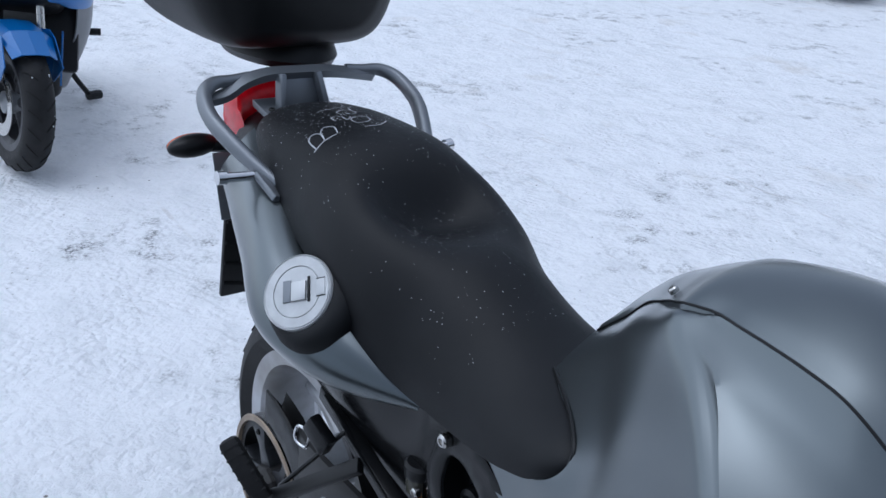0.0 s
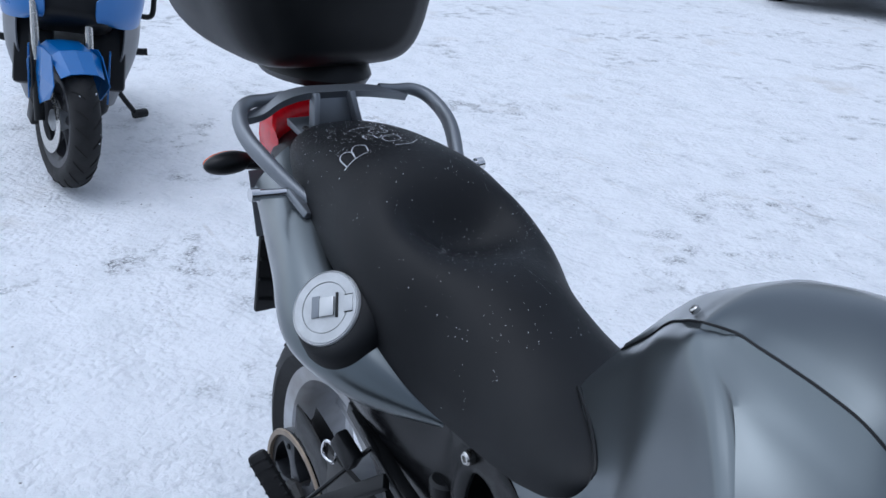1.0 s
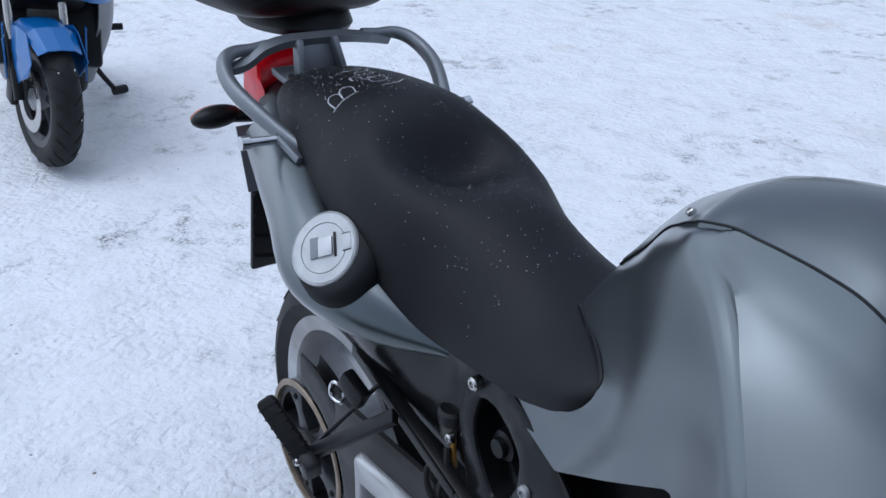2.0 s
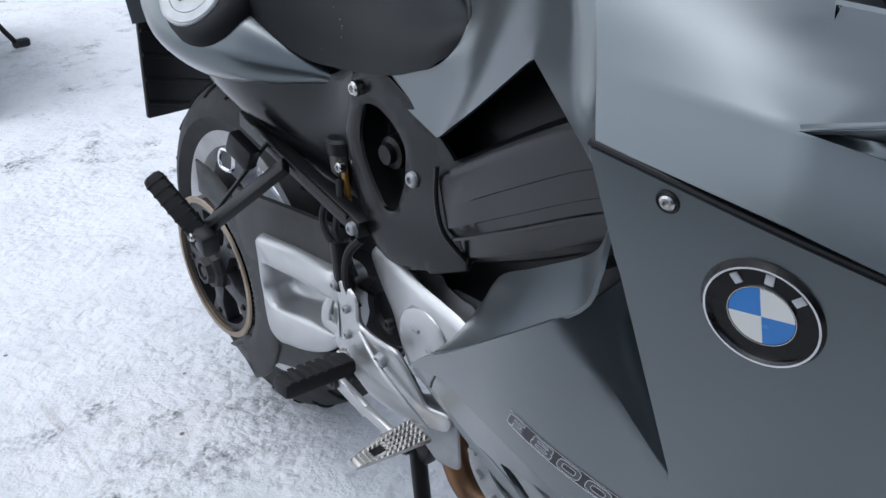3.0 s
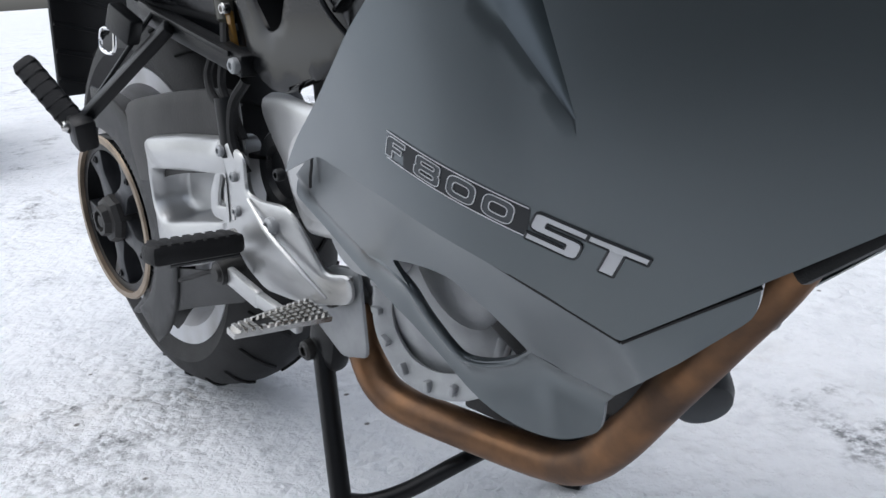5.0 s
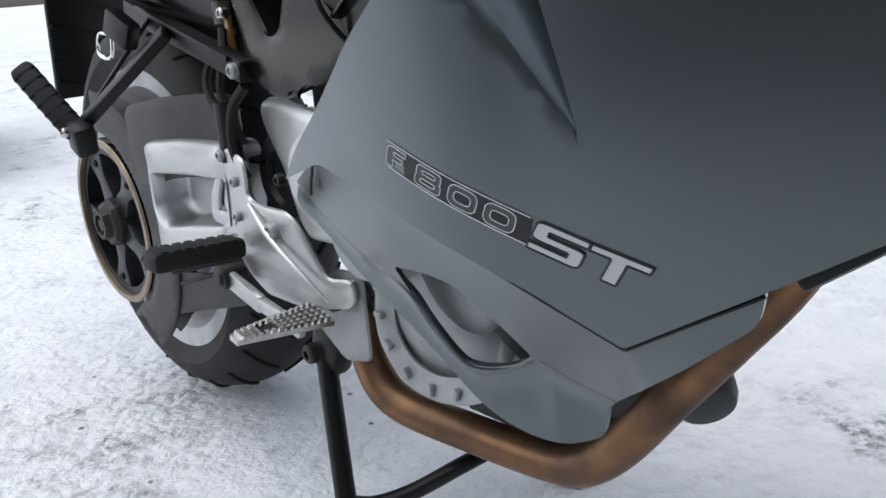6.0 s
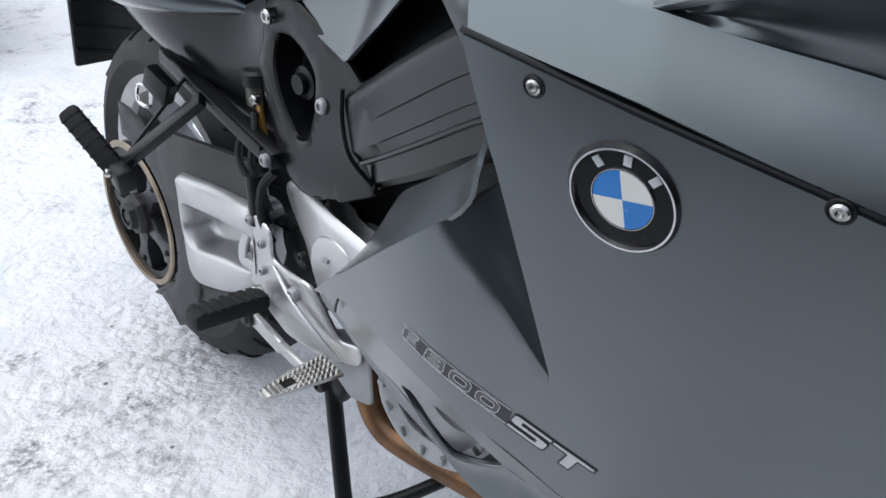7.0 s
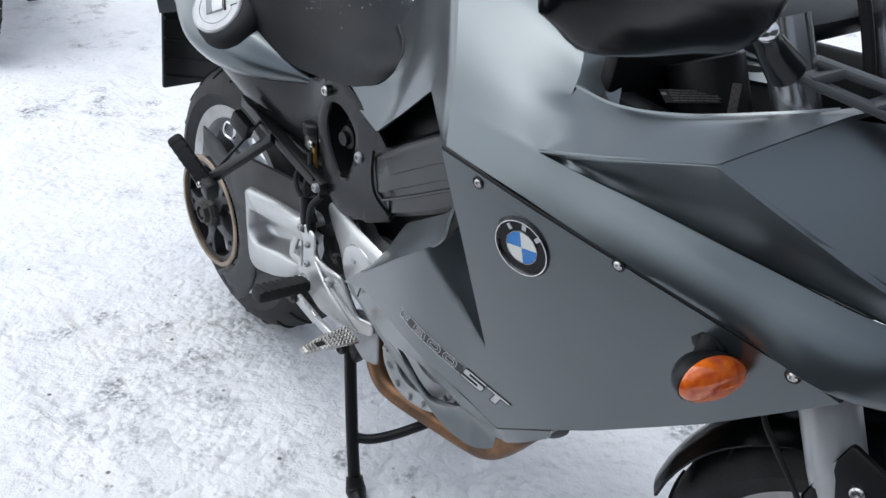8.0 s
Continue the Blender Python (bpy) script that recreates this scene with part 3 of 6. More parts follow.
    for turn in range(70):
        H = [list(r) for r in G]
        for i in range(1, N):
            w = smooth01(0.79, 0.95, i / N)
            if w > 0:
                for j in range(N - 18, N + 16):
                    fade = 1 - smooth01(8, 17, abs(j - N + 1))
                    H[i][j] = G[i][j].lerp((G[i][j - 1] + G[i][j + 1]) / 2, 0.7 * w * fade)
        G = H
    grid, flank = [r[:N] for r in G], [r[N - 1:] for r in G]
    for r in grid[:-1] + flank[:-1]:  # fill up to the seam beside the ridge's top
        for p in r:
            p.z += 0.010 * math.exp(-((p.x - 0.757) ** 2 + (p.y + 0.087) ** 2) / 0.00055)
    tank_seam = spline([(0.560, 0, 0), (0.586, 0.003, 0), (0.637, 0.0205, 0), (0.684, 0.045, 0), (0.732, 0.0715, 0), (0.770, 0.091, 0)], 40)
    for r in grid[N // 2:]:  # the panel dips under the strip over the tank
        for p in r[:-1]:
            rim_y = min(tank_seam, key=lambda v: abs(v.x - p.x)).y
            p.z -= 0.006 * smooth01(0.006, 0.016, rim_y + p.y)
    bm = bmesh.new()
    # the cockpit shelf grows out of the shoulder's lower end
    shelf = [
        polyline([(1.097, -0.239, 0.857), (1.2, -0.2585, 0.889), (1.327, -0.2645, 0.928), (1.380, -0.166, 0.968), (1.40, -0.1, 0.975)], 60),
        spline([(1.084, -0.198, 0.885), (1.17, -0.203, 0.905), (1.275, -0.212, 0.936), (1.345, -0.155, 0.958), (1.365, -0.1, 0.962)], 60),
        spline([(1.065, -0.158, 0.907), (1.14, -0.172, 0.908), (1.23, -0.180, 0.926), (1.31, -0.14, 0.945), (1.34, -0.1, 0.95)], 60)]
    LEVELS = 17  # rows of the shoulder that run on into the shelf
    across = [spline([c[k] for c in shelf], LEVELS) for k in range(1, 60)]
    join = [flank[LOW - 1 + i] + [a[i] for a in across] for i in range(LEVELS)]
    K = len(flank[0]) - 1
    for turn in range(60):
        smooth_join = [list(r) for r in join]
        for i in range(1, LEVELS):
            w = 0.5 * smooth01(0, 0.35, i / LEVELS) * (1 - smooth01(0.55, 1.0, i / (LEVELS - 1)))
            for j in range(K - 12, K + 12):
                fade = 1 - smooth01(4, 12, abs(j - K))
                smooth_join[i][j] = join[i][j].lerp((join[i][j - 1] + join[i][j + 1]) / 2, w * fade)
        join = smooth_join
    for i in range(LEVELS):
        flank[LOW - 1 + i] = join[i][:K + 1]
    left = [[bm.verts.new(p) for p in r] for r in grid + [under]]
    right = [[left[i][N - 1]] + [bm.verts.new(p) for p in flank[i][1:]] for i in range(N)]
    # the band over the seam runs forward from the shoulder below a sharp crease
    lips, tops = [], [(1.097, -0.239, 0.857), (1.155, -0.2245, 0.8455), (1.225, -0.207, 0.834), (1.345, -0.175, 0.81), (1.458, -0.136, 0.787), (1.575, -0.045, 0.77)]
    for x, z in ((1.106, 0.808), (1.16, 0.7940), (1.216, 0.7805), (1.34, 0.7505), (1.446, 0.7205)):
        lips.append((x, side(x, z) - 0.0008, z))
    lips = spline(lips + [(1.565, -0.05, 0.70)], 40)
    tops = spline(tops, 40)
    strips = [band_column(lips[k], tops[k], 0.0016 + 0.006 * smooth01(0, 18, k)) for k in range(1, 40)]
    front_band = [[right[i][-1]] + [bm.verts.new(q[i]) for q in strips] for i in range(LOW)]
    ledge = [[right[LOW - 1 + i][-1]] + [bm.verts.new(p) for p in join[i][K + 1:]] for i in range(LEVELS)]
    for rows in (left, right, front_band, ledge):
        for a, b in zip(rows, rows[1:]):
            for k in range(len(a) - 1):
                bm.faces.new((a[k], a[k + 1], b[k + 1], b[k]))
    bm.normal_update()
    tree = BVHTree.FromBMesh(bm)
    b = thicken(bm, 0.004)
    part("shoulder_panel", mirrored(b), M_PAINT, root, angle=50)
    part("shoulder_panel", b, M_PAINT, root, angle=50)
    mid = [(0.56, 0.868), (0.586, 0.906), (0.619, 0.945), (0.648, 0.980), (0.676, 1.009), (0.717, 1.038), (0.76, 1.060), (0.80, 1.071), (0.857, 1.077), (0.906, 1.068), (0.945, 1.053), (0.98, 1.026), (1.012, 0.988)]
    # the strip over the tank lies on the knee panel and butts on the shoulder
    rand = []
    for v in tank_seam[6:-2:3]:
        hit = tree.ray_cast(Vector((v.x, -v.y, 1.3)), Vector((0, 0, -1)))[0]
        level = 0.995 + 0.668 * (v.x - 0.684) - 0.16 * max(v.x - 0.725, 0)
        hit_z = (hit.z if hit else 0.9) + 0.0015
        rand.append((v.x, v.y, hit_z + (level - hit_z) * smooth01(0.68, 0.72, v.x)))
    brow = flank[N - 1][::4] + flank[N - 1][-1:]
    rand += [(p.x, -p.y - 0.0005, p.z + 0.001) for p in brow]
    ridge_line = spline([(x, 0, z) for x, z in mid], 300)
    mid = [(e[0], min(ridge_line, key=lambda v: abs(v.x - e[0])).z) for e in rand]
    crown = []
    for q in (-1, -0.7, -0.35, 0, 0.35, 0.7, 1):
        crown.append([(e[0], q * e[1], e[2] + (m[1] - e[2]) * (1 - q * q)) for m, e in zip(mid, rand)])
    for k in (-1, 1):  # a short skirt closes the step down to the knee panel
        b = skin([[Vector((x, k * y, z)) for x, y, z in spline(rand, 80)], [Vector((x - 0.002, k * (y + 0.005), z - 0.020)) for x, y, z in spline(rand, 80)]])
        part("cover_skirt", thicken(b, 0.002), M_PAINT, root)
    part("tank_cover", loft(crown, 60, 24, 0.004), M_PAINT, root)
    for k in (-1, 1):
        part("seam_gap", tube([(x, k * (y + 0.0006), z + 0.0002) for x, y, z in rand], 0.0013, 6, 60), M_BLACK, root)
    bolt("cover_screw", (0.7185, -0.0565, 1.0275), (-0.49, -0.47, 0.74), 0.0048, root, M_STEEL)
    shelf_edge = [
        [(1.065, -0.158, 0.907), (1.14, -0.172, 0.908), (1.23, -0.180, 0.926), (1.31, -0.14, 0.945), (1.34, -0.1, 0.95)],
        [(1.070, -0.146, 0.903), (1.145, -0.160, 0.898), (1.23, -0.168, 0.914), (1.305, -0.13, 0.93), (1.33, -0.1, 0.94)]]
    b = loft(shelf_edge, 60, 5, 0.003)
    part("cockpit_rim", mirrored(b), M_PAINT, root)
    part("cockpit_rim", b, M_PAINT, root)
    rim = [[(1.062, -0.06, 0.93), (1.062, -0.1, 0.905), (1.08, -0.128, 0.898), (1.145, -0.164, 0.895), (1.23, -0.169, 0.912), (1.305, -0.13, 0.93)],
           [(1.085, -0.05, 0.86), (1.09, -0.085, 0.84), (1.105, -0.11, 0.83), (1.16, -0.14, 0.83), (1.235, -0.145, 0.84), (1.30, -0.11, 0.86)]]
    b = loft(rim, 30, 6, 0.004)
    edge = [[(1.014, -0.0995, 0.9755), (1.032, -0.1135, 0.9535), (1.050, -0.1315, 0.9275), (1.066, -0.1575, 0.907), (1.10, -0.160, 0.903), (1.145, -0.165, 0.899), (1.23, -0.17, 0.914)],
            [(1.045, -0.07, 0.962), (1.066, -0.082, 0.930), (1.083, -0.098, 0.902), (1.098, -0.116, 0.886), (1.12, -0.13, 0.882), (1.16, -0.148, 0.884), (1.235, -0.156, 0.904)]]
    e = loft(edge, 30, 5, 0.003)
    part("cockpit_rim", mirrored(e), M_PAINT, root)
    part("cockpit_rim", e, M_PAINT, root)
    part("cockpit_lip", mirrored(b), M_BLACK, root)
    part("cockpit_lip", b, M_BLACK, root)
    # two faces meet in a crease that runs forward and down from the shelf's corner
    crease = [(1.327, -0.2650, 0.926), (1.40, -0.222, 0.878), (1.475, -0.168, 0.829), (1.56, -0.062, 0.785)]
    under_band = [(1.096, -0.2375, 0.8555), (1.225, -0.205, 0.833), (1.345, -0.172, 0.809), (1.458, -0.134, 0.786), (1.52, -0.096, 0.777)]
    over = [(1.098, -0.2385, 0.8565), (1.2, -0.2585, 0.8875), crease[0], crease[1], (1.468, -0.173, 0.834)]
    hollow = [tuple(0.5 * a + 0.5 * c + d for a, c, d in zip(p, q, (0, 0.010, 0))) for p, q in zip(under_band, over)]
    b = loft([under_band, hollow, over], 60, 14, 0.004, straight=(2,))
    part("nose_flank", mirrored(b), M_PAINT, root)
    part("nose_flank", b, M_PAINT, root)
    b = loft([crease, [(1.345, -0.232, 0.940), (1.425, -0.16, 0.905), (1.49, -0.10, 0.87), (1.56, -0.03, 0.83)], [(1.380, -0.167, 0.966), (1.43, -0.1, 0.955), (1.48, -0.06, 0.93), (1.53, -0.02, 0.89)]], 40, 12, 0.004)
    part("nose_front", mirrored(b), M_PAINT, root)
    part("nose_front", b, M_PAINT, root)
    # seam shadow gap under the band
    pts = [(0.979, 0.831), (1.1, 0.802), (1.216, 0.776), (1.34, 0.746), (1.446, 0.716)]
    part("seam_gap", tube([(x, side(x, z) + 0.0035, z) for x, z in pts], 0.0024, 8, 10), M_BLACK, root)
    for x, z in ((1.034, 0.804), (1.217, 0.7715), (1.401, 0.7225)):
        bolt("fairing_screw", (x, side(x, z) + 0.0005, z), (0.17, -1, -0.19), 0.0056, root, M_STEEL)
        part("screw_washer", lathe([(0.0057, -0.003), (0.0082, -0.003), (0.0082, 0.0004), (0.0075, 0.0008), (0.0057, 0.0)], (x, side(x, z) - 0.0002, z), (0.17, -1, -0.19), 24, closed=True), M_BLACK, root)
    return root


fairing()


def superarc(w, zc, ze, e=2.4, n=25):
    out = []
    for k in range(n):
        a = math.pi * k / (n - 1)
        c, s = math.cos(a), math.sin(a)
        out.append((-w * math.copysign(abs(c) ** (2 / e), c), ze + (zc - ze) * abs(s) ** (2 / e)))
    return out


SEAT = [(-0.13, 0.952, 0.05, 0.94, 2.2), (-0.112, 0.975, 0.085, 0.932, 2.4), (-0.04, 0.988, 0.112, 0.92, 2.6), (0.04, 0.995, 0.128, 0.9, 2.6), (0.13, 0.995, 0.142, 0.872, 2.6), (0.19, 0.980, 0.150, 0.862, 2.6), (0.25, 0.964, 0.154, 0.843, 2.6),
        (0.32, 0.944, 0.147, 0.803, 2.5), (0.40, 0.910, 0.127, 0.760, 2.3), (0.48, 0.874, 0.124, 0.757, 2.2), (0.55, 0.853, 0.126, 0.762, 2.3), (0.605, 0.848, 0.128, 0.772, 2.5), (0.648, 0.848, 0.126, 0.788, 2.7), (0.672, 0.845, 0.115, 0.806, 2.7), (0.682, 0.838, 0.10, 0.825, 2.5)]


def seat():
    a = spline([(r[0], r[1], r[2]) for r in SEAT], 81)
    b = spline([(r[0], r[3], r[4] * 0.1) for r in SEAT], 81)
    out = [[(q.x, y, z) for y, z in superarc(max(q.z, 0.02), q.y, s.y, s.z * 10)] for q, s in zip(a, b)]
    # hollow in front of the passenger's place
    for row in out:
        for i, (x, y, z) in enumerate(row):
            h = math.exp(-((x - 0.258) / (0.080 if x > 0.258 else 0.048)) ** 2 - (abs(y - 0.010) / 0.080) ** 3)
            row[i] = (x, y, z - 0.068 * h)
    bm = skin(out)
    bmesh.ops.holes_fill(bm, edges=[e for e in bm.edges if e.is_boundary])
    tree = BVHTree.FromBMesh(bm)
    s = part("seat", bm, M_SEAT, bike, "black textured vinyl dual seat with chalk marks", angle=60)
    for k in (-1, 1):
        part("seat_trim", tube([(x, k * y, z) for x, y, z in ((0.679, 0.112, 0.822), (0.678, 0.106, 0.842), (0.655, 0.088, 0.849), (0.625, 0.067, 0.850), (0.592, 0.047, 0.850), (0.562, 0.030, 0.850))], 0.003, 8, 5), M_BLACK, s)
    part("seat_base", block((0.42, 0.19, 0.09), pose(0.40, 0, 0.765, 0, 6, 0), 0.01), M_BLACK, s)
    # chalk strokes
    strokes = [[(0.122, -0.108), (0.112, -0.085), (0.108, -0.058)], [(0.118, -0.102), (0.085, -0.098), (0.072, -0.086), (0.085, -0.076), (0.110, -0.082)], [(0.110, -0.082), (0.080, -0.074), (0.066, -0.060), (0.078, -0.048), (0.107, -0.056)],
               [(0.072, -0.032), (0.052, -0.030), (0.038, -0.012), (0.045, 0.004), (0.066, 0.0), (0.076, -0.016), (0.073, -0.030)], [(0.098, -0.030), (0.098, 0.0), (0.080, 0.026)],
               [(0.045, -0.056), (0.026, -0.055), (0.020, -0.042), (0.034, -0.036), (0.050, -0.036), (0.034, -0.020)], [(0.022, -0.022), (0.002, -0.030), (-0.014, -0.014), (-0.006, 0.004), (0.014, 0.002), (0.020, -0.010), (0.006, -0.016)], [(-0.006, 0.002), (-0.03, 0.010)], [(-0.030, -0.050), (-0.034, -0.020), (-0.042, 0.010)]]
    strokes = [[(0.053 + 0.85 * (x - 0.05) + (0.006 if n > 2 else 0), -0.043 + 0.85 * (y + 0.045) + (0.018 if n > 2 else -0.004)) for x, y in st] for n, st in enumerate(strokes)]
    for st in strokes:
        bm = bmesh.new()
        path = spline([(x, y, 0) for x, y in st], 4 * len(st) + 1) if len(st) > 2 else [Vector((*st[0], 0)).lerp(Vector((*st[1], 0)), k / 8) for k in range(9)]
        edge = []
        for q, d in zip(path, [b - a for a, b in zip(path, path[1:])] + [path[-1] - path[-2]]):
            d = d.normalized()
            across = Vector((-d.y, d.x, 0)) * 0.0008
            hits = [tree.ray_cast(Vector((p.x, p.y, 2)), Vector((0, 0, -1)))[0] for p in (q - across, q + across)]
            edge.append([bm.verts.new(h + Vector((0, 0, 0.0009))) for h in hits])
        for a, b in zip(edge, edge[1:]):
            bm.faces.new((a[0], a[1], b[1], b[0]))
        part("chalk_stroke", bm, M_CHALK, s, "white chalk stroke on the seat")
    # snow grains
    rnd = random.Random(5)
    bm = bmesh.new()
    for k in range(950):
        kind = rnd.random()
        if kind < 0.45:
            x, y = rnd.uniform(-0.1, 0.5), rnd.uniform(-0.14, 0.12)
        elif kind < 0.62:
            x, y = rnd.gauss(0.29, 0.045), rnd.uniform(-0.09, 0.12)
        else:
            x, y = rnd.gauss(0.0, 0.07), rnd.gauss(-0.02, 0.06)
        hit = tree.ray_cast(Vector((x, y, 2)), Vector((0, 0, -1)))
        if not hit[0]:
            continue
        r = rnd.choice((0.00035, 0.00035, 0.0005, 0.0005, 0.0008))
        vs = [bm.verts.new(hit[0] + r * Vector(d)) for d in ((1, 0, 0), (-0.6, 0.9, 0), (-0.6, -0.9, 0), (0, 0, 1.1))]
        for f in ((0, 1, 3), (1, 2, 3), (2, 0, 3), (0, 2, 1)):
            bm.faces.new([vs[i] for i in f])
    g = part("snow_grains", bm, M_SNOWGRAIN, None, smooth=False)
    tagged(g, "tiny white snow grains scattered on the black seat", "snow", kind="stuff")
    return s


M_SNOWGRAIN = mat("snow_grain", (0.85, 0.87, 0.9), 0.6)
seat()


def tail():
    rows = [
        [(-0.12, -0.085, 0.94), (0.04, -0.12, 0.903), (0.18, -0.142, 0.852), (0.3, -0.14, 0.81), (0.408, -0.102, 0.741)],
        [(-0.115, -0.108, 0.926), (0.05, -0.148, 0.894), (0.19, -0.166, 0.851), (0.305, -0.166, 0.800), (0.412, -0.104, 0.739)],
        [(-0.11, -0.13, 0.905), (0.06, -0.175, 0.875), (0.2, -0.205, 0.832), (0.31, -0.180, 0.778), (0.414, -0.1055, 0.737)],
        [(-0.10, -0.15, 0.87), (0.08, -0.198, 0.82), (0.2, -0.228, 0.775), (0.31, -0.190, 0.756), (0.415, -0.106, 0.734)],
        [(-0.02, -0.12, 0.80), (0.1, -0.16, 0.75), (0.2, -0.185, 0.725), (0.31, -0.172, 0.724), (0.412, -0.104, 0.725)],
        [(0.0, -0.07, 0.78), (0.1, -0.1, 0.725), (0.2, -0.12, 0.705), (0.31, -0.12, 0.712), (0.40, -0.085, 0.716)]]
    b = loft(rows, 40, 28, 0.004)
    part("tail_panel", mirrored(b), M_PAINT, bike)
    part("tail_panel", b, M_PAINT, bike)
    n = Vector((0.30, -0.76, 0.62)).normalized()
    c = Vector((0.240, -0.186, 0.833))
    cap = part("fuel_cap", lathe([(0, 0.0045), (0.034, 0.0045), (0.0342, 0.0025), (0.0352, 0.0025), (0.0355, 0.0048), (0.0475, 0.0045), (0.0478, 0.003), (0.0486, 0.003), (0.0502, 0.0045), (0.0515, 0.0025), (0.0515, -0.02)], c, n, 56), M_CAP, bike, "round brushed silver fuel cap with a key flap")
    q = n.to_track_quat('Z', 'Y').to_matrix().to_4x4()
    flip = Matrix.Translation(c) @ q @ pose(0, 0, 0, 0, 0, 28)
    part("key_flap", block((0.022, 0.026, 0.004), flip @ pose(0.004, 0.0, 0.0062), 0.0012), M_ALU, cap)
    part("flap_grip", block((0.012, 0.030, 0.0025), flip @ pose(-0.014, 0.002, 0.0052), 0.001), M_RAIL, cap)
    part("key_slot", block((0.0035, 0.034, 0.0022), flip @ pose(0.0185, 0.001, 0.0052), 0.0005), M_BLACK, cap)
    part("cap_tab", block((0.013, 0.022, 0.0016), flip @ pose(0.036, 0.001, 0.0049), 0.0005), M_CAP, cap)
    for k in (-1, 1):
        part("tab_gap", block((0.013, 0.0009, 0.0012), flip @ pose(0.036, 0.001 + 0.0118 * k, 0.0049), 0), M_BLACK, cap)
    # sunk surround, wide towards the front
    rings = []
    front_dir = Vector((0.8, 0.2, -0.55))
    front_dir = (front_dir - n * front_dir.dot(n)).normalized()
    across = n.cross(front_dir)
    for r, h, shift in ((0.0520, -0.012, 0.0), (0.0523, 0.002, 0.0), (0.056, 0.0035, 0.002), (0.063, -0.001, 0.008), (0.069, -0.012, 0.013), (0.070, -0.035, 0.014)):
        rings.append([c + front_dir * (shift + r * math.cos(a)) + across * (r * math.sin(a)) + n * (h - (0.014 * (1 - math.cos(a)) * min(max((r - 0.05) / 0.01, 0), 1))) for a in (2 * math.pi * k / 56 for k in range(56))])
    part("cap_collar", skin(rings, closed=True), M_SEAT, bike, "dark grey surround of the fuel cap", angle=60)
    # glossy dark undertail
    rows = [[(-0.02, -0.11, 0.79), (0.12, -0.15, 0.73), (0.25, -0.155, 0.718), (0.40, -0.108, 0.733), (0.475, -0.112, 0.765)],
            [(0.0, -0.115, 0.73), (0.14, -0.135, 0.685), (0.25, -0.138, 0.665), (0.38, -0.115, 0.66), (0.47, -0.115, 0.67)],
            [(0.05, -0.09, 0.69), (0.15, -0.105, 0.648), (0.23, -0.115, 0.628), (0.36, -0.112, 0.6), (0.47, -0.11, 0.585)]]
    b = loft(rows, 30, 14, 0.006)
    part("undertail", mirrored(b), M_GLOSS, bike)
    part("undertail", b, M_GLOSS, bike)
    # black tail hump under the lamp and rear wheel arch
    rows = []
    for x, w, z0, z1 in ((-0.26, 0.05, 0.86, 0.93), (-0.2, 0.085, 0.82, 0.945), (-0.1, 0.11, 0.80, 0.95), (0.05, 0.115, 0.74, 0.9)):
        rows.append([(x, w * math.copysign(abs(math.cos(a)) ** 0.7, math.cos(a)), (z0 + z1) / 2 + (z1 - z0) / 2 * math.copysign(abs(math.sin(a)) ** 0.7, math.sin(a))) for a in (2 * math.pi * k / 28 for k in range(28))])
    cols = [spline([r[k] for r in rows], 14) for k in range(28)]
    bm = skin([[cols[k][i] for k in range(28)] for i in range(14)], closed=True)
    bmesh.ops.holes_fill(bm, edges=[e for e in bm.edges if e.is_boundary])
    part("tail_hump", bm, M_BLACK, bike, angle=60)


M_CAP = mat("brushed_cap_metal", (0.55, 0.56, 0.565), 0.45, 0.3, 0.12, 60, 0.1, 400)
tail()


def tread(c, R, width, rimr, n, parent):
    """Slanting grooves of a road tyre."""
    bm = bmesh.new()
    for k in range(n):
        for s in (-1, 1):
            a0 = 2 * math.pi * (k + (0.5 if s > 0 else 0)) / n
            pts = []
            for j in range(5):
                t = j / 4
                a = a0 + 0.16 * t
                y = s * width * (0.08 + 0.34 * t)
                ang = math.acos(min(abs(y) / (width / 2), 1))
                r = rimr + (R - rimr) * math.sin(ang) ** 0.62 + 0.0012
                pts.append((c[0] + r * math.cos(a), c[1] + y, c[2] + r * math.sin(a)))
            tube(pts, 0.0028, 5, 2, bm)
    return part("tread_groove", bm, M_GROOVE, parent)


M_GROOVE = mat("tread_groove_black", (0.006, 0.006, 0.006), 0.9)


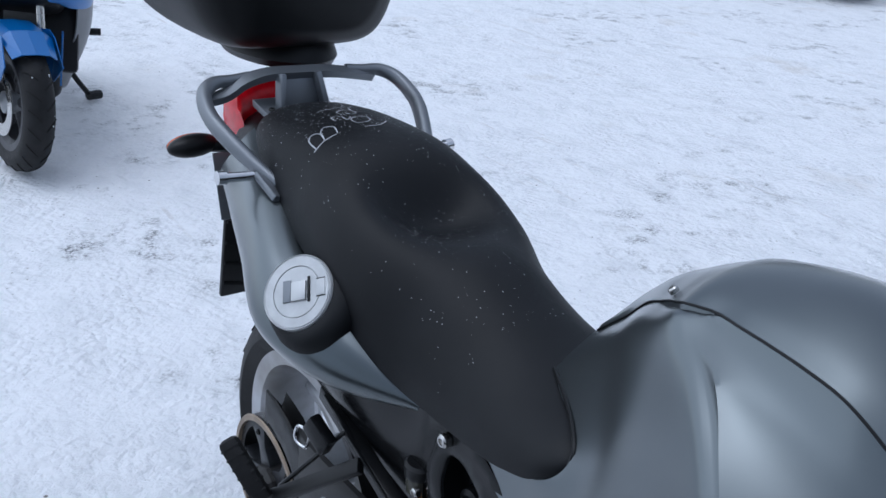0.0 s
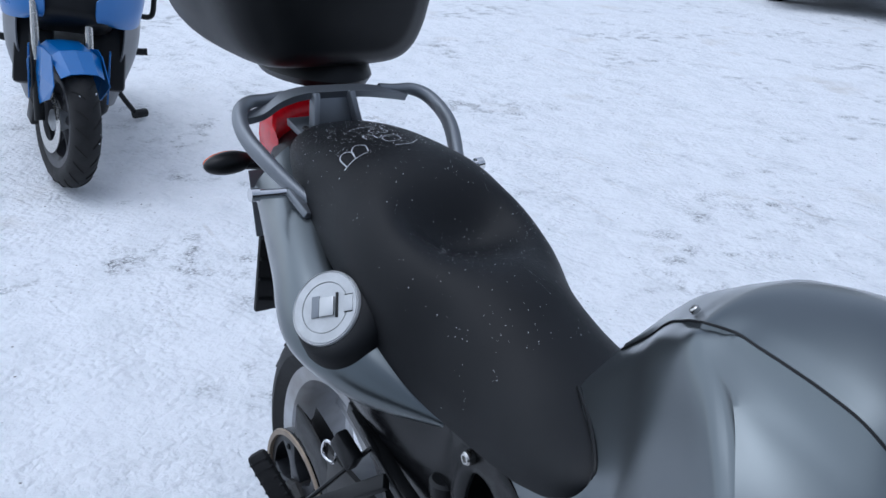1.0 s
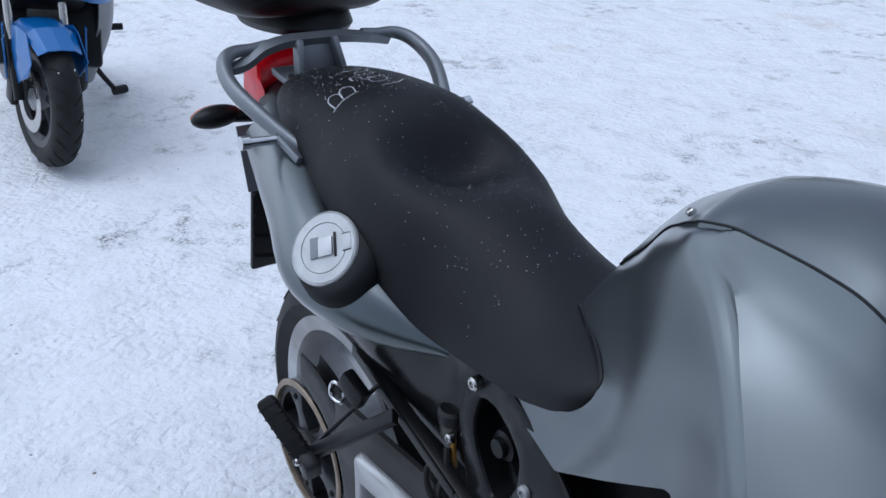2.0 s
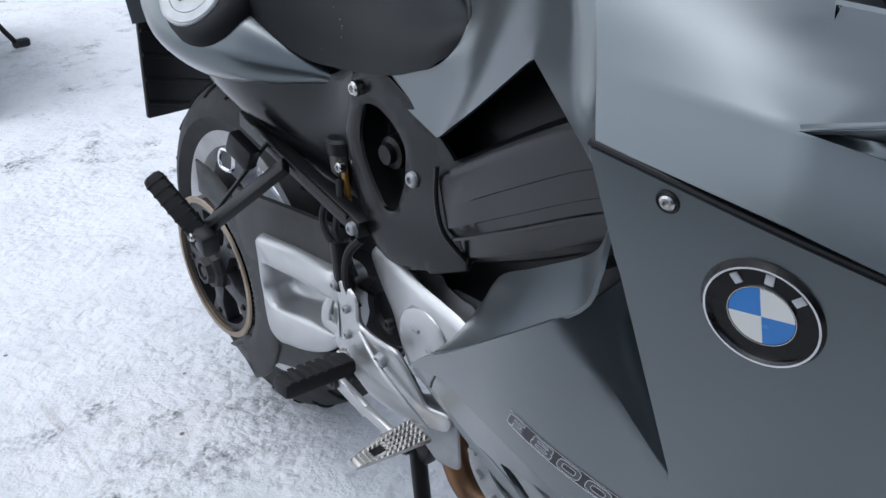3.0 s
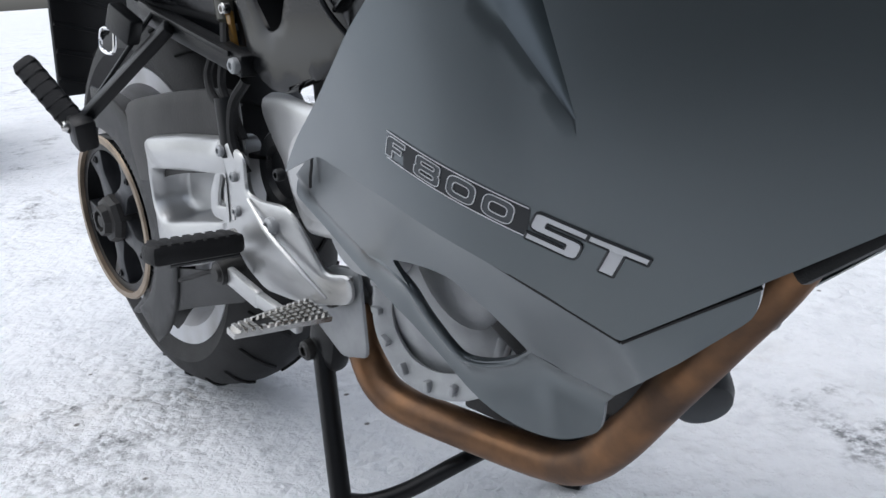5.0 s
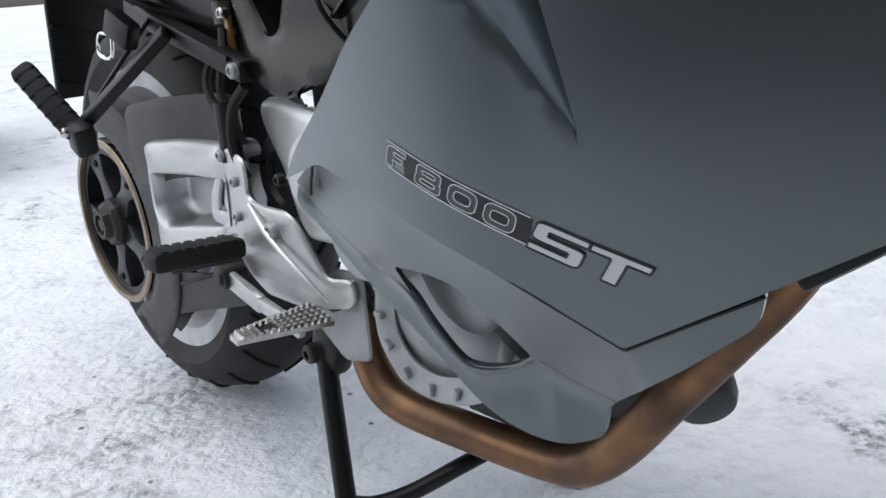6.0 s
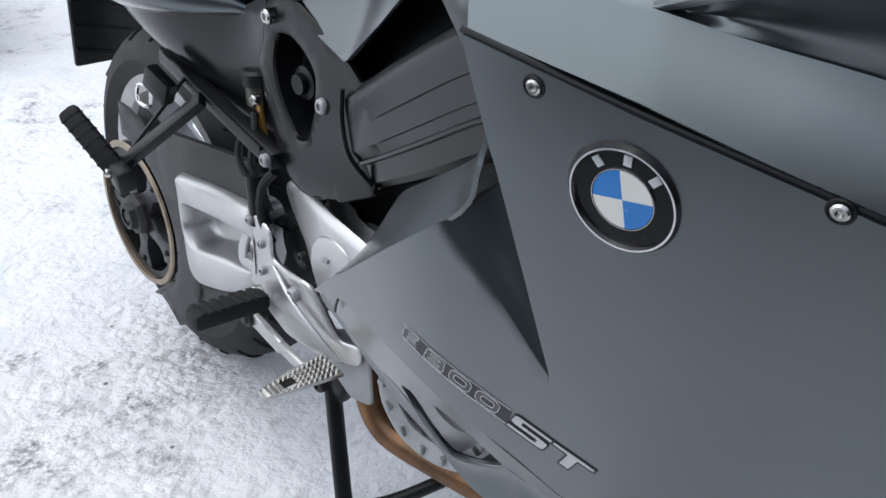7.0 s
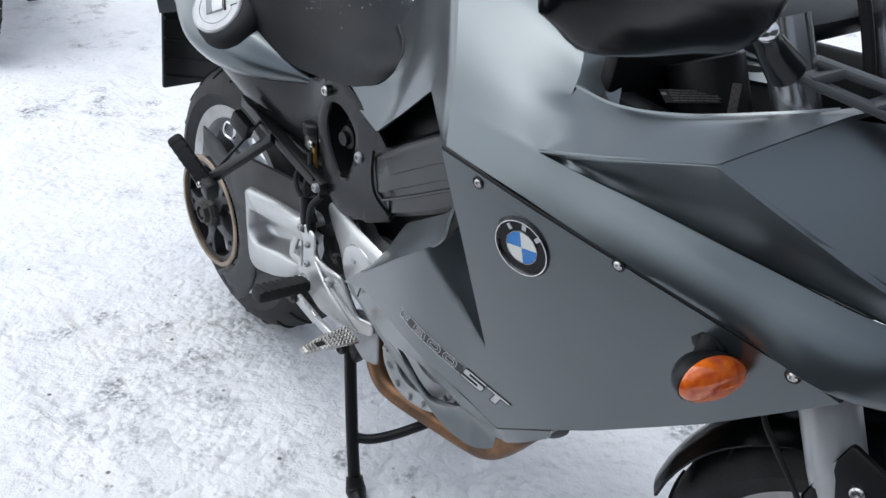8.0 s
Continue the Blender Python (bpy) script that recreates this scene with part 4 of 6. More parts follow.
def wheel(name, c, R, width, rimr, spoke_y, owner, spokes=5, phase=0.3, rim_mat=None):
    rim_mat = rim_mat or M_RIM
    w = new(name)
    w.parent = owner
    h = width / 2
    prof = []
    for k in range(1, 16):
        a = math.pi * k / 16
        prof.append((rimr + (R - rimr) * math.sin(a) ** 0.62, -h * math.cos(a) * (1 - 0.10 * math.sin(a) ** 8)))
    prof = [(rimr, -h * 0.78)] + prof + [(rimr, h * 0.78)]
    part("tyre", lathe(prof, c, (0, 1, 0), 96, closed=True), M_RUBBER, w, "black road tyre with worn tread")
    rp = [(rimr + 0.008, -h * 0.84), (rimr + 0.010, -h * 0.78), (rimr - 0.014, -h * 0.74), (rimr - 0.022, -h * 0.5), (rimr - 0.026, h * 0.5), (rimr - 0.014, h * 0.74), (rimr + 0.010, h * 0.78), (rimr + 0.008, h * 0.84), (rimr - 0.008, h * 0.76), (rimr - 0.036, h * 0.45), (rimr - 0.036, -h * 0.45), (rimr - 0.020, -h * 0.78)]
    rim = part("rim", lathe(rp, c, (0, 1, 0), 72, closed=True), rim_mat, w, "cast wheel rim")
    for k in range(spokes):
        a = 2 * math.pi * k / spokes + phase
        d = Vector((math.cos(a), 0, math.sin(a)))
        o = Vector(c) + Vector((0, spoke_y, 0))
        part("spoke", tube([o + d * 0.03, o + d * 0.12, o + d * (rimr - 0.02)], [0.024, 0.017, 0.022], 10), rim_mat, w)
    part("hub", lathe([(0.02, -0.07), (0.045, -0.06), (0.05, 0.06), (0.02, 0.07)], c, (0, 1, 0), 24), M_GREYMET, w)
    tagged(tread(c, R, width, rimr, 22, w), kind="stuff")
    return w


REARC = (0, 0.022, AX)
rear = wheel("rear_wheel", REARC, 0.313, 0.18, 0.218, 0.035, bike)
front = wheel("front_wheel", (1.50, 0, 0.299), 0.297, 0.12, 0.218, 0.0, bike)


M_CARRIER = mat("dusty_dark_casting", (0.035, 0.037, 0.042), 0.4, 0.5, 0.3, 20, 0.1, 300)
M_FLANGE = mat("dirty_bronze_flange", (0.34, 0.27, 0.2), 0.45, 0.6, 0.4, 25, 0.1, 200)


def running_gear():
    # belt pulley with its star-shaped carrier
    pulley = part("belt_pulley", lathe([(0.106, -0.122), (0.122, -0.122), (0.122, -0.092), (0.106, -0.092)], (0, 0, AX), (0, 1, 0), 64, closed=True), M_BLACK, rear, "toothed grey belt pulley")
    part("pulley_flange", lathe([(0.119, -0.129), (0.128, -0.129), (0.130, -0.126), (0.119, -0.122)], (0, 0, AX), (0, 1, 0), 64, closed=True), M_FLANGE, pulley, "dirty bronze-coloured pulley flange")
    bm = bmesh.new()
    for k in range(80):
        a = 2 * math.pi * k / 80
        block((0.007, 0.026, 0.005), Matrix.Translation((0.123 * math.cos(a), -0.106, AX + 0.123 * math.sin(a))) @ Matrix.Rotation(-a, 4, 'Y'), 0, bm=bm)
    part("pulley_teeth", bm, M_RIM, pulley, smooth=False)
    # broad carrier arms
    for k in range(5):
        a = 2 * math.pi * k / 5 + 0.75
        d, t = Vector((math.cos(a), 0, math.sin(a))), Vector((-math.sin(a), 0, math.cos(a)))
        pts = [d * 0.03 + t * 0.022, d * 0.07 + t * 0.012, d * 0.110 + t * 0.030, d * 0.110 - t * 0.030, d * 0.07 - t * 0.012, d * 0.03 - t * 0.022]
        part("carrier_arm", prism(rounded([(p.x, AX + p.z) for p in pts], 0.01, 3), -0.121, -0.095, 0.004), M_CARRIER, rear)
        o = Vector((0, -0.121, AX)) + d * 0.096
        bolt("carrier_bolt", o, (0, -1, 0), 0.006, rear, M_BLACK)
    part("axle_nut", lathe([(0.0, -0.146), (0.010, -0.146), (0.011, -0.140), (0.016, -0.140), (0.017, -0.148), (0.023, -0.148), (0.026, -0.138), (0.034, -0.136), (0.038, -0.128), (0.04, -0.1)], (0, 0, AX), (0, 1, 0), 8), M_BROWN, rear, "dusty castellated axle nut", angle=20)
    part("axle", lathe([(0.03, -0.125), (0.03, 0.1)], (0, 0, AX), (0, 1, 0), 20), M_GREYMET, rear)
    # drive belt
    bm = bmesh.new()
    for z0, z1 in ((AX + 0.128, 0.47), (AX - 0.128, 0.365)):
        merge(bm, block((0.5, 0.026, 0.006), Matrix.Translation((0.25, -0.113, (z0 + z1) / 2)) @ Matrix.Rotation(-math.atan2(z1 - z0, 0.5), 4, 'Y'), 0.001))
    part("drive_belt", bm, M_RUBBER, bike)
    # silver swingarm casting: a rounded frame round a deep recess
    o = rounded([(0.222, 0.474, 0.02), (0.33, 0.486, 0.02), (0.455, 0.492), (0.462, 0.45), (0.445, 0.388), (0.40, 0.345), (0.34, 0.320), (0.262, 0.302), (0.232, 0.315), (0.214, 0.36), (0.206, 0.42)], 0.03, 6)
    h = rounded([(0.243, 0.435, 0.015), (0.335, 0.442), (0.448, 0.450, 0.006), (0.442, 0.396, 0.006), (0.36, 0.384), (0.262, 0.366), (0.238, 0.388)], 0.02, 6)
    mid_x, mid_z = 0.345, 0.410

    def around(loop, grow):
        """Where spokes from the middle meet a closed outline, grown outwards."""
        out = []
        for k in range(96):
            d = Vector((math.cos(2 * math.pi * k / 96), math.sin(2 * math.pi * k / 96)))
            far = 0
            for a, b in zip(loop, loop[1:] + loop[:1]):
                q = geometry.intersect_line_line_2d(Vector((mid_x, mid_z)), Vector((mid_x, mid_z)) + d, Vector(a[:2]), Vector(b[:2]))
                if q:
                    far = max(far, (q - Vector((mid_x, mid_z))).length)
            out.append((mid_x + d.x * (far + grow), mid_z + d.y * (far + grow)))
        return out
    rows = []
    for loop, grow, y in ((o, -0.004, -0.105), (o, 0.0, -0.125), (o, 0.0, -0.142), (o, -0.003, -0.150), (o, -0.008, -0.1545), (h, 0.007, -0.1555), (h, 0.003, -0.153), (h, 0.0, -0.147), (h, -0.002, -0.135), (h, -0.005, -0.118), (h, -0.010, -0.110), (h, -0.018, -0.107)):
        rows.append([(x, y + 0.02 * max((0.25 - x) / 0.045, 0) ** 2, z) for x, z in around(loop, grow)])
    bm = skin(rows, closed=True)
    bmesh.ops.holes_fill(bm, edges=[e for e in bm.edges if e.is_boundary])
    bmesh.ops.recalc_face_normals(bm, faces=bm.faces)
    part("swingarm", bm, M_ALU, bike, "cast silver swingarm with a deep recess", angle=60)
    # belt guards
    inner = [(0.145 * math.cos(a), AX + 0.145 * math.sin(a)) for a in (radians(-70 + 10 * k) for k in range(17))]
    outer = [(0.215 * math.cos(a), AX + 0.20 * math.sin(a)) for a in (radians(88 - 10 * k) for k in range(16))]
    part("pulley_guard", sheet(inner + outer, lambda x, z: -0.128, 0.02, 0.035, rim=0.004), M_BLACK, bike, "curved black guard round the belt pulley")
    top = [(0.03, 0.470), (0.12, 0.506), (0.244, 0.526), (0.42, 0.540), (0.455, 0.525)]
    foot = [(0.05, 0.436), (0.12, 0.405), (0.20, 0.412), (0.30, 0.432), (0.448, 0.450)]
    gy = lambda x: -0.135 + 0.04 * max((0.2 - x) / 0.15, 0) ** 2
    part("belt_guard", loft([[(x, gy(x) + 0.012, z + 0.002) for x, z in top], [(x, gy(x), z - 0.004) for x, z in top], [(x, gy(x) - 0.003, (z + w) / 2) for (x, z), (v, w) in zip(top, foot)], [(x, gy(x), z) for x, z in foot]], 40, 14, 0.004), M_BROWN, bike, "dusty black upper belt guard")
    part("belt_guard", sheet(rounded([(0.008, 0.172, 0.002), (0.06, 0.206), (0.095, 0.24), (0.135, 0.268), (0.22, 0.285), (0.40, 0.315), (0.41, 0.29), (0.39, 0.278), (0.24, 0.235), (0.13, 0.200)], 0.008, 3), lambda x, z: -0.124, 0.02, 0.006, rim=0.002), M_BLACK, bike, "black lower belt guard with a pointed tip")


running_gear()


def bar(p, q, w, t, bm=None, up=(0, 1, 0), bevel=0.003):
    """A flat bar of width w and thickness t from p to q; up is its broad side's normal."""
    p, q = Vector(p), Vector(q)
    x = (q - p).normalized()
    n = Vector(up) - x * Vector(up).dot(x)
    n.normalize()
    z = x.cross(n)
    m = Matrix((x, n, z)).transposed().to_4x4()
    return block(((q - p).length, t, w), Matrix.Translation((p + q) / 2) @ m, bevel, bm=bm)


def frame_parts():
    stand = part("centre_stand", tube([(0.545, -0.112, 0.268), (0.572, -0.128, 0.19), (0.608, -0.149, 0.1), (0.64, -0.166, 0.03)], 0.0120, 14), M_BLACK, bike, "black tubular centre stand planted in the snow")
    part("stand_leg", tube([(0.545, 0.112, 0.268), (0.572, 0.128, 0.19), (0.608, 0.149, 0.1), (0.64, 0.166, 0.03)], 0.0145, 14), M_BLACK, stand)
    part("stand_brace", tube([(0.606, -0.148, 0.1), (0.628, -0.125, 0.097), (0.655, -0.09, 0.108), (0.69, -0.05, 0.135), (0.70, 0, 0.142), (0.69, 0.05, 0.135), (0.655, 0.09, 0.108), (0.606, 0.148, 0.1)], 0.0095, 12), M_BLACK, stand)
    for s in (-1, 1):
        part("stand_foot", tube([(0.64, s * 0.166, 0.035), (0.652, s * 0.17, 0.012), (0.675, s * 0.178, 0.004)], [0.016, 0.02, 0.013], 12), M_BLACK, stand)
        part("stand_lug", block((0.05, 0.03, 0.055), pose(0.555, s * 0.108, 0.262, 0, 20, 0), 0.01), M_BLACK, stand)
    bolt("stand_bolt", (0.541, -0.128, 0.256), (0, -1, 0), 0.012, stand, M_BROWN)
    # subframe rail and passenger peg carrier
    sub = part("subframe", bar((0.20, -0.122, 0.640), (0.508, -0.138, 0.570), 0.024, 0.02), M_BLACK, bike, "black painted subframe rail")
    part("subframe_edge", bar((0.22, -0.134, 0.646), (0.49, -0.15, 0.584), 0.006, 0.004, bevel=0.001), M_BLACK, sub)
    bolt("frame_bolt", (0.498, -0.150, 0.572), (0, -1, 0), 0.0085, sub, M_GREYMET)
    part("peg_carrier", bar((0.345, -0.145, 0.612), (0.231, -0.222, 0.508), 0.022, 0.014, up=(0.3, 1, -0.5)), M_BLACK, sub)
    part("peg_carrier", bar((0.29, -0.135, 0.632), (0.232, -0.212, 0.522), 0.008, 0.006, up=(0.3, 1, -0.5)), M_BLACK, sub)
    part("carrier_web", bar((0.36, -0.135, 0.60), (0.25, -0.135, 0.636), 0.02, 0.008), M_BLACK, sub)
    tip, root_ = Vector((0.168, -0.262, 0.583)), Vector((0.238, -0.231, 0.499))
    peg = part("passenger_peg", bar(tip, root_, 0.030, 0.021, up=(0.75, -0.55, 0.45), bevel=0.008), M_RUBBER, bike, "folded passenger footpeg with ribbed black rubber")
    for k in range(6):
        c = tip.lerp(root_, 0.12 + 0.13 * k)
        d = (root_ - tip).normalized() * 0.003
        part("peg_rib", bar(c - d, c + d, 0.0308, 0.0220, up=(0.75, -0.55, 0.45), bevel=0.004), M_RUBBER, peg)
    part("peg_joint", block((0.03, 0.028, 0.042), pose(0.24, -0.228, 0.495, 10, 25, 0), 0.006), M_BLACK, peg)
    bolt("peg_bolt", (0.233, -0.245, 0.504), (0, -1, 0.2), 0.007, peg)
    part("strap_block", block((0.05, 0.02, 0.035), pose(0.265, -0.165, 0.618, 0, 30, 10), 0.005), M_BLACK, bike)
    part("lashing_loop", tube([(0.248, -0.172, 0.612), (0.226, -0.178, 0.613), (0.222, -0.181, 0.590), (0.243, -0.175, 0.585), (0.249, -0.172, 0.609)], 0.0025, 8, 4), M_CHROME, bike, "bright steel lashing loop")
    # rear brake reservoir and its hoses
    res = part("brake_reservoir", lathe([(0.0, -0.022), (0.012, -0.022), (0.017, -0.016), (0.018, 0.010), (0.0, 0.010)], (0.428, -0.108, 0.634), (0, 0, 1), 20), M_OLIVE, bike, "smoky brake fluid reservoir with a black lid")
    part("lid", lathe([(0.020, 0.008), (0.021, 0.024), (0.017, 0.028), (0.0, 0.028)], (0.428, -0.108, 0.634), (0, 0, 1), 20), M_BLACK, res)
    part("bracket", block((0.010, 0.006, 0.045), pose(0.444, -0.118, 0.604, 0, -6, 0), 0.002), M_AMBER, res)
    bolt("bracket_bolt", (0.444, -0.124, 0.629), (0, -1, 0), 0.0075, res)
    part("hose", tube([(0.44, -0.125, 0.612), (0.452, -0.135, 0.585), (0.445, -0.14, 0.55), (0.458, -0.138, 0.52), (0.47, -0.135, 0.49)], 0.005, 8), M_RUBBER, bike)
    part("hose", tube([(0.42, -0.13, 0.585), (0.412, -0.138, 0.56), (0.425, -0.142, 0.535), (0.45, -0.14, 0.52)], 0.005, 8), M_RUBBER, bike)
    part("hose", tube([(0.50, -0.14, 0.555), (0.48, -0.148, 0.53), (0.472, -0.15, 0.49), (0.485, -0.145, 0.455)], 0.006, 8), M_RUBBER, bike)
    part("brake_cylinder", tube([(0.448, -0.138, 0.535), (0.456, -0.142, 0.47)], 0.014, 14), M_BLACK, bike)
    part("brake_rod", tube([(0.456, -0.142, 0.47), (0.458, -0.15, 0.40)], 0.006, 10), M_STEEL, bike)
    # frame side plate with its opening, then the long intake trunk
    fp = [(0.468, 0.738), (0.492, 0.764, 0.02), (0.53, 0.767), (0.60, 0.737), (0.652, 0.707), (0.672, 0.696), (0.672, 0.63), (0.702, 0.592), (0.64, 0.565), (0.562, 0.546, 0.03), (0.508, 0.568, 0.03), (0.478, 0.62, 0.03), (0.462, 0.68)]
    fh = [(0.488, 0.722), (0.52, 0.726, 0.02), (0.56, 0.712, 0.02), (0.592, 0.690, 0.02), (0.592, 0.655), (0.566, 0.604, 0.02), (0.537, 0.600, 0.015), (0.505, 0.636, 0.03), (0.486, 0.685)]
    fy = lambda x, z: -0.126 - 0.06 * (x - 0.48) - 0.010 * smooth01(0.62, 0.55, z) + 0.012 * smooth01(0.66, 0.73, z)
    fho = rounded(fh, 0.012, 4)
    plate = part("frame_plate", sheet(rounded(fp, 0.008, 4), fy, 0.015, 0.016, fho, rim=0.005), M_SATIN, bike, "satin black frame plate with a leaf-shaped opening")
    part("opening_wall", recess(fho, lambda x, z: fy(x, z) + 0.004, 0.04, 0.12), M_BLACK, plate)
    part("shock_knob", lathe([(0, -0.03), (0.012, -0.03), (0.013, -0.022), (0.02, -0.02), (0.021, 0.0)], (0.530, -0.086, 0.665), (0, 1, 0), 20), M_BLACK, plate)
    bolt("frame_bolt", (0.490, -0.121, 0.738), (0, -1, 0), 0.0095, plate, M_STEEL)
    bolt("frame_bolt", (0.606, -0.1335, 0.661), (0, -1, 0), 0.0095, plate, M_GREYMET)
    top = spline([(0.672, 0, 0.698), (0.72, 0, 0.722), (0.80, 0, 0.765), (0.895, 0, 0.812), (0.99, 0, 0.85)], 40)
    low = spline([(0.70, 0, 0.590), (0.74, 0, 0.608), (0.83, 0, 0.652), (0.92, 0, 0.700), (0.99, 0, 0.735)], 40)

    def ty(x, z):
        return -0.140 - 0.235 * (x - 0.62)
    rows = []
    # flat upper face with shallow steps, a sharp ledge, then a face that turns under
    for u, d in ((0.0, 0.014), (0.04, 0.005), (0.09, 0.001), (0.15, 0.0), (0.36, 0.0), (0.37, 0.0028), (0.56, 0.003), (0.57, 0.006), (0.66, 0.0065), (0.675, 0.004), (0.70, 0.004), (0.72, 0.015), (0.90, 0.019), (0.96, 0.024), (1.0, 0.034)):
        row = []
        for a, b in zip(top, low):
            x, z = a.x + (b.x - a.x) * u, a.z + (b.z - a.z) * u
            f = smooth01(0.70, 0.80, x) if 0.36 < u < 0.66 else 1.0
            row.append((x, ty(x, z) + d * f, z))
        rows.append(row)
    part("intake_trunk", thicken(skin(rows), 0.01), M_SATIN, bike, "satin black intake trunk with moulded ledges", angle=25)
    part("trunk_strap", tube([(0.674, ty(0.674, 0.70) - 0.001, 0.70), (0.672, ty(0.672, 0.665) - 0.003, 0.665), (0.682, ty(0.682, 0.63) - 0.001, 0.63), (0.699, ty(0.704, 0.594) + 0.022, 0.594)], 0.0028, 6), M_BLACK, bike)
    part("inner_frame", block((0.50, 0.17, 0.38), pose(0.77, 0, 0.62), 0.03), M_BLACK, bike)
    part("gearbox_case", block((0.16, 0.20, 0.22), pose(0.665, 0, 0.405), 0.03), M_GREYMET, bike, "pale grey cast gearbox case")
    part("engine_block", block((0.34, 0.16, 0.30), pose(0.80, 0, 0.42), 0.04), M_BROWN, bike)
    part("cylinder_head", block((0.28, 0.24, 0.18), pose(0.95, 0, 0.60, 0, -35, 0), 0.03), M_BLACK, bike)
    # silver engine cover by the sprocket
    ec = [(0.492, 0.530), (0.55, 0.533), (0.625, 0.528), (0.69, 0.514), (0.735, 0.485), (0.69, 0.42), (0.588, 0.412), (0.563, 0.438), (0.548, 0.467), (0.512, 0.495)]
    ey = lambda x, z: -0.124 - 0.028 * smooth01(0.49, 0.64, x)
    cov = part("sprocket_cover", sheet(rounded(ec, 0.022, 5), ey, 0.015, 0.05, rim=0.010), M_ALU, bike, "cast silver sprocket cover", angle=60)
    part("cover_boss", lathe([(0.0, 0.006), (0.04, 0.006), (0.045, 0.004), (0.047, -0.002)], (0.632, -0.150, 0.470), (0, -1, 0), 36), M_ALU, cov)
    part("cover_mark", block((0.012, 0.003, 0.006), pose(0.622, -0.157, 0.486), 0.001), M_GREYMET, cov)
    part("cover_mark", block((0.012, 0.003, 0.006), pose(0.646, -0.157, 0.468), 0.001), M_GREYMET, cov)
    bolt("cover_bolt", (0.556, -0.147, 0.462), (0, -1, 0), 0.007, cov, M_BLACK)
    part("shaft_seal", lathe([(0, 0.0), (0.028, 0.0), (0.032, 0.006), (0.045, 0.006), (0.05, 0.0), (0.05, -0.05)], (0.525, -0.12, 0.455), (0, -1, 0), 30), M_BLACK, bike)
    # cast footpeg bracket
    br = [(0.443, 0.488, 0.006), (0.465, 0.484), (0.492, 0.473), (0.487, 0.432, 0.015), (0.52, 0.427), (0.563, 0.427), (0.579, 0.41), (0.612, 0.357), (0.645, 0.362), (0.635, 0.335), (0.58, 0.325), (0.494, 0.325), (0.455, 0.343), (0.458, 0.372), (0.43, 0.383), (0.44, 0.397), (0.403, 0.399), (0.409, 0.426), (0.432, 0.455)]
    bh = [(0.437, 0.455), (0.451, 0.458), (0.450, 0.410), (0.417, 0.408), (0.421, 0.426)]
    by = lambda x, z: -0.154 + 0.18 * max(x - 0.55, 0) + 0.008 * smooth01(0.37, 0.34, z)
    brk = part("footpeg_bracket", sheet(rounded(br, 0.01, 4), by, 0.012, 0.012, rounded(bh, 0.005, 3), rim=0.004), M_ALU, bike, "cast aluminium footpeg bracket")
    part("bracket_rib", tube([(0.50, -0.156, 0.43), (0.545, -0.161, 0.40), (0.585, -0.156, 0.37), (0.618, -0.146, 0.340)], [0.002, 0.0038, 0.0038, 0.002], 8), M_ALU, brk)
    for x, z, r in ((0.452, 0.479, 0.007), (0.474, 0.452, 0.006), (0.470, 0.412, 0.006), (0.543, 0.407, 0.010)):
        bolt("bracket_bolt", (x, by(x, z) - 0.002, z), (0, -1, 0), r, brk, M_GREYMET)
    bolt("bracket_bolt", (0.472, -0.168, 0.384), (0, -1, 0), 0.011, brk, recess=False)
    lp = part("engine_mount", sheet(rounded([(0.536, 0.333), (0.60, 0.362), (0.642, 0.366), (0.642, 0.275), (0.60, 0.265), (0.545, 0.30)], 0.008, 3), lambda x, z: -0.122, 0.02, 0.04, rim=0.004), M_GREYMET, bike, "grey engine mount plate")
    bolt("mount_bolt", (0.598, -0.126, 0.332), (0, -1, 0), 0.012, lp, M_BROWN)
    fpeg = part("footpeg", bar((0.490, -0.168, 0.385), (0.492, -0.274, 0.395), 0.023, 0.034, up=(1, 0, 0), bevel=0.007), M_RUBBER, bike, "rider footpeg with ribbed black rubber")
    for k in range(7):
        y = -0.182 - 0.013 * k
        part("peg_rib", block((0.033, 0.009, 0.0026), pose(0.490, y, 0.3970 + 0.0012 * k, -5, 0, 0), 0.0012), M_RUBBER, fpeg)
    part("peg_foot", tube([(0.487, -0.17, 0.372), (0.487, -0.250, 0.380)], 0.006, 10), M_BLACK, fpeg)
    # brake pedal with a toothed pad
    b = bar((0.446, -0.170, 0.343), (0.52, -0.168, 0.322), 0.022, 0.010)
    bar((0.51, -0.168, 0.325), (0.592, -0.165, 0.308), 0.017, 0.010, b)
    ped = part("brake_pedal", b, M_ALU, bike, "aluminium brake pedal with a toothed pad")
    part("pedal_pivot", lathe([(0, 0.012), (0.008, 0.012), (0.011, 0.008), (0.014, 0.008), (0.0155, 0.0), (0.0155, -0.02)], (0.450, -0.172, 0.342), (0, -1, 0), 20), M_BROWN, ped)
    pad = Matrix.Translation((0.602, -0.192, 0.322)) @ Matrix.Rotation(radians(-6), 4, 'X') @ Matrix.Rotation(radians(14), 4, 'Y') @ Matrix.Rotation(radians(6), 4, 'Z')
    b = bmesh.new()
    vs = [b.verts.new((x, y, 0)) for x, y in ((-0.012, -0.056), (0.002, -0.057), (0.020, 0.05), (-0.020, 0.052), (-0.022, 0.0))]
    g = b.faces.new(vs)
    ex = bmesh.ops.extrude_face_region(b, geom=[g])
    bmesh.ops.translate(b, vec=(0, 0, 0.006), verts=[v for v in ex['geom'] if isinstance(v, bmesh.types.BMVert)])
    bmesh.ops.transform(b, matrix=pad, verts=b.verts)
    part("pedal_pad", b, M_STEEL, ped, smooth=False)
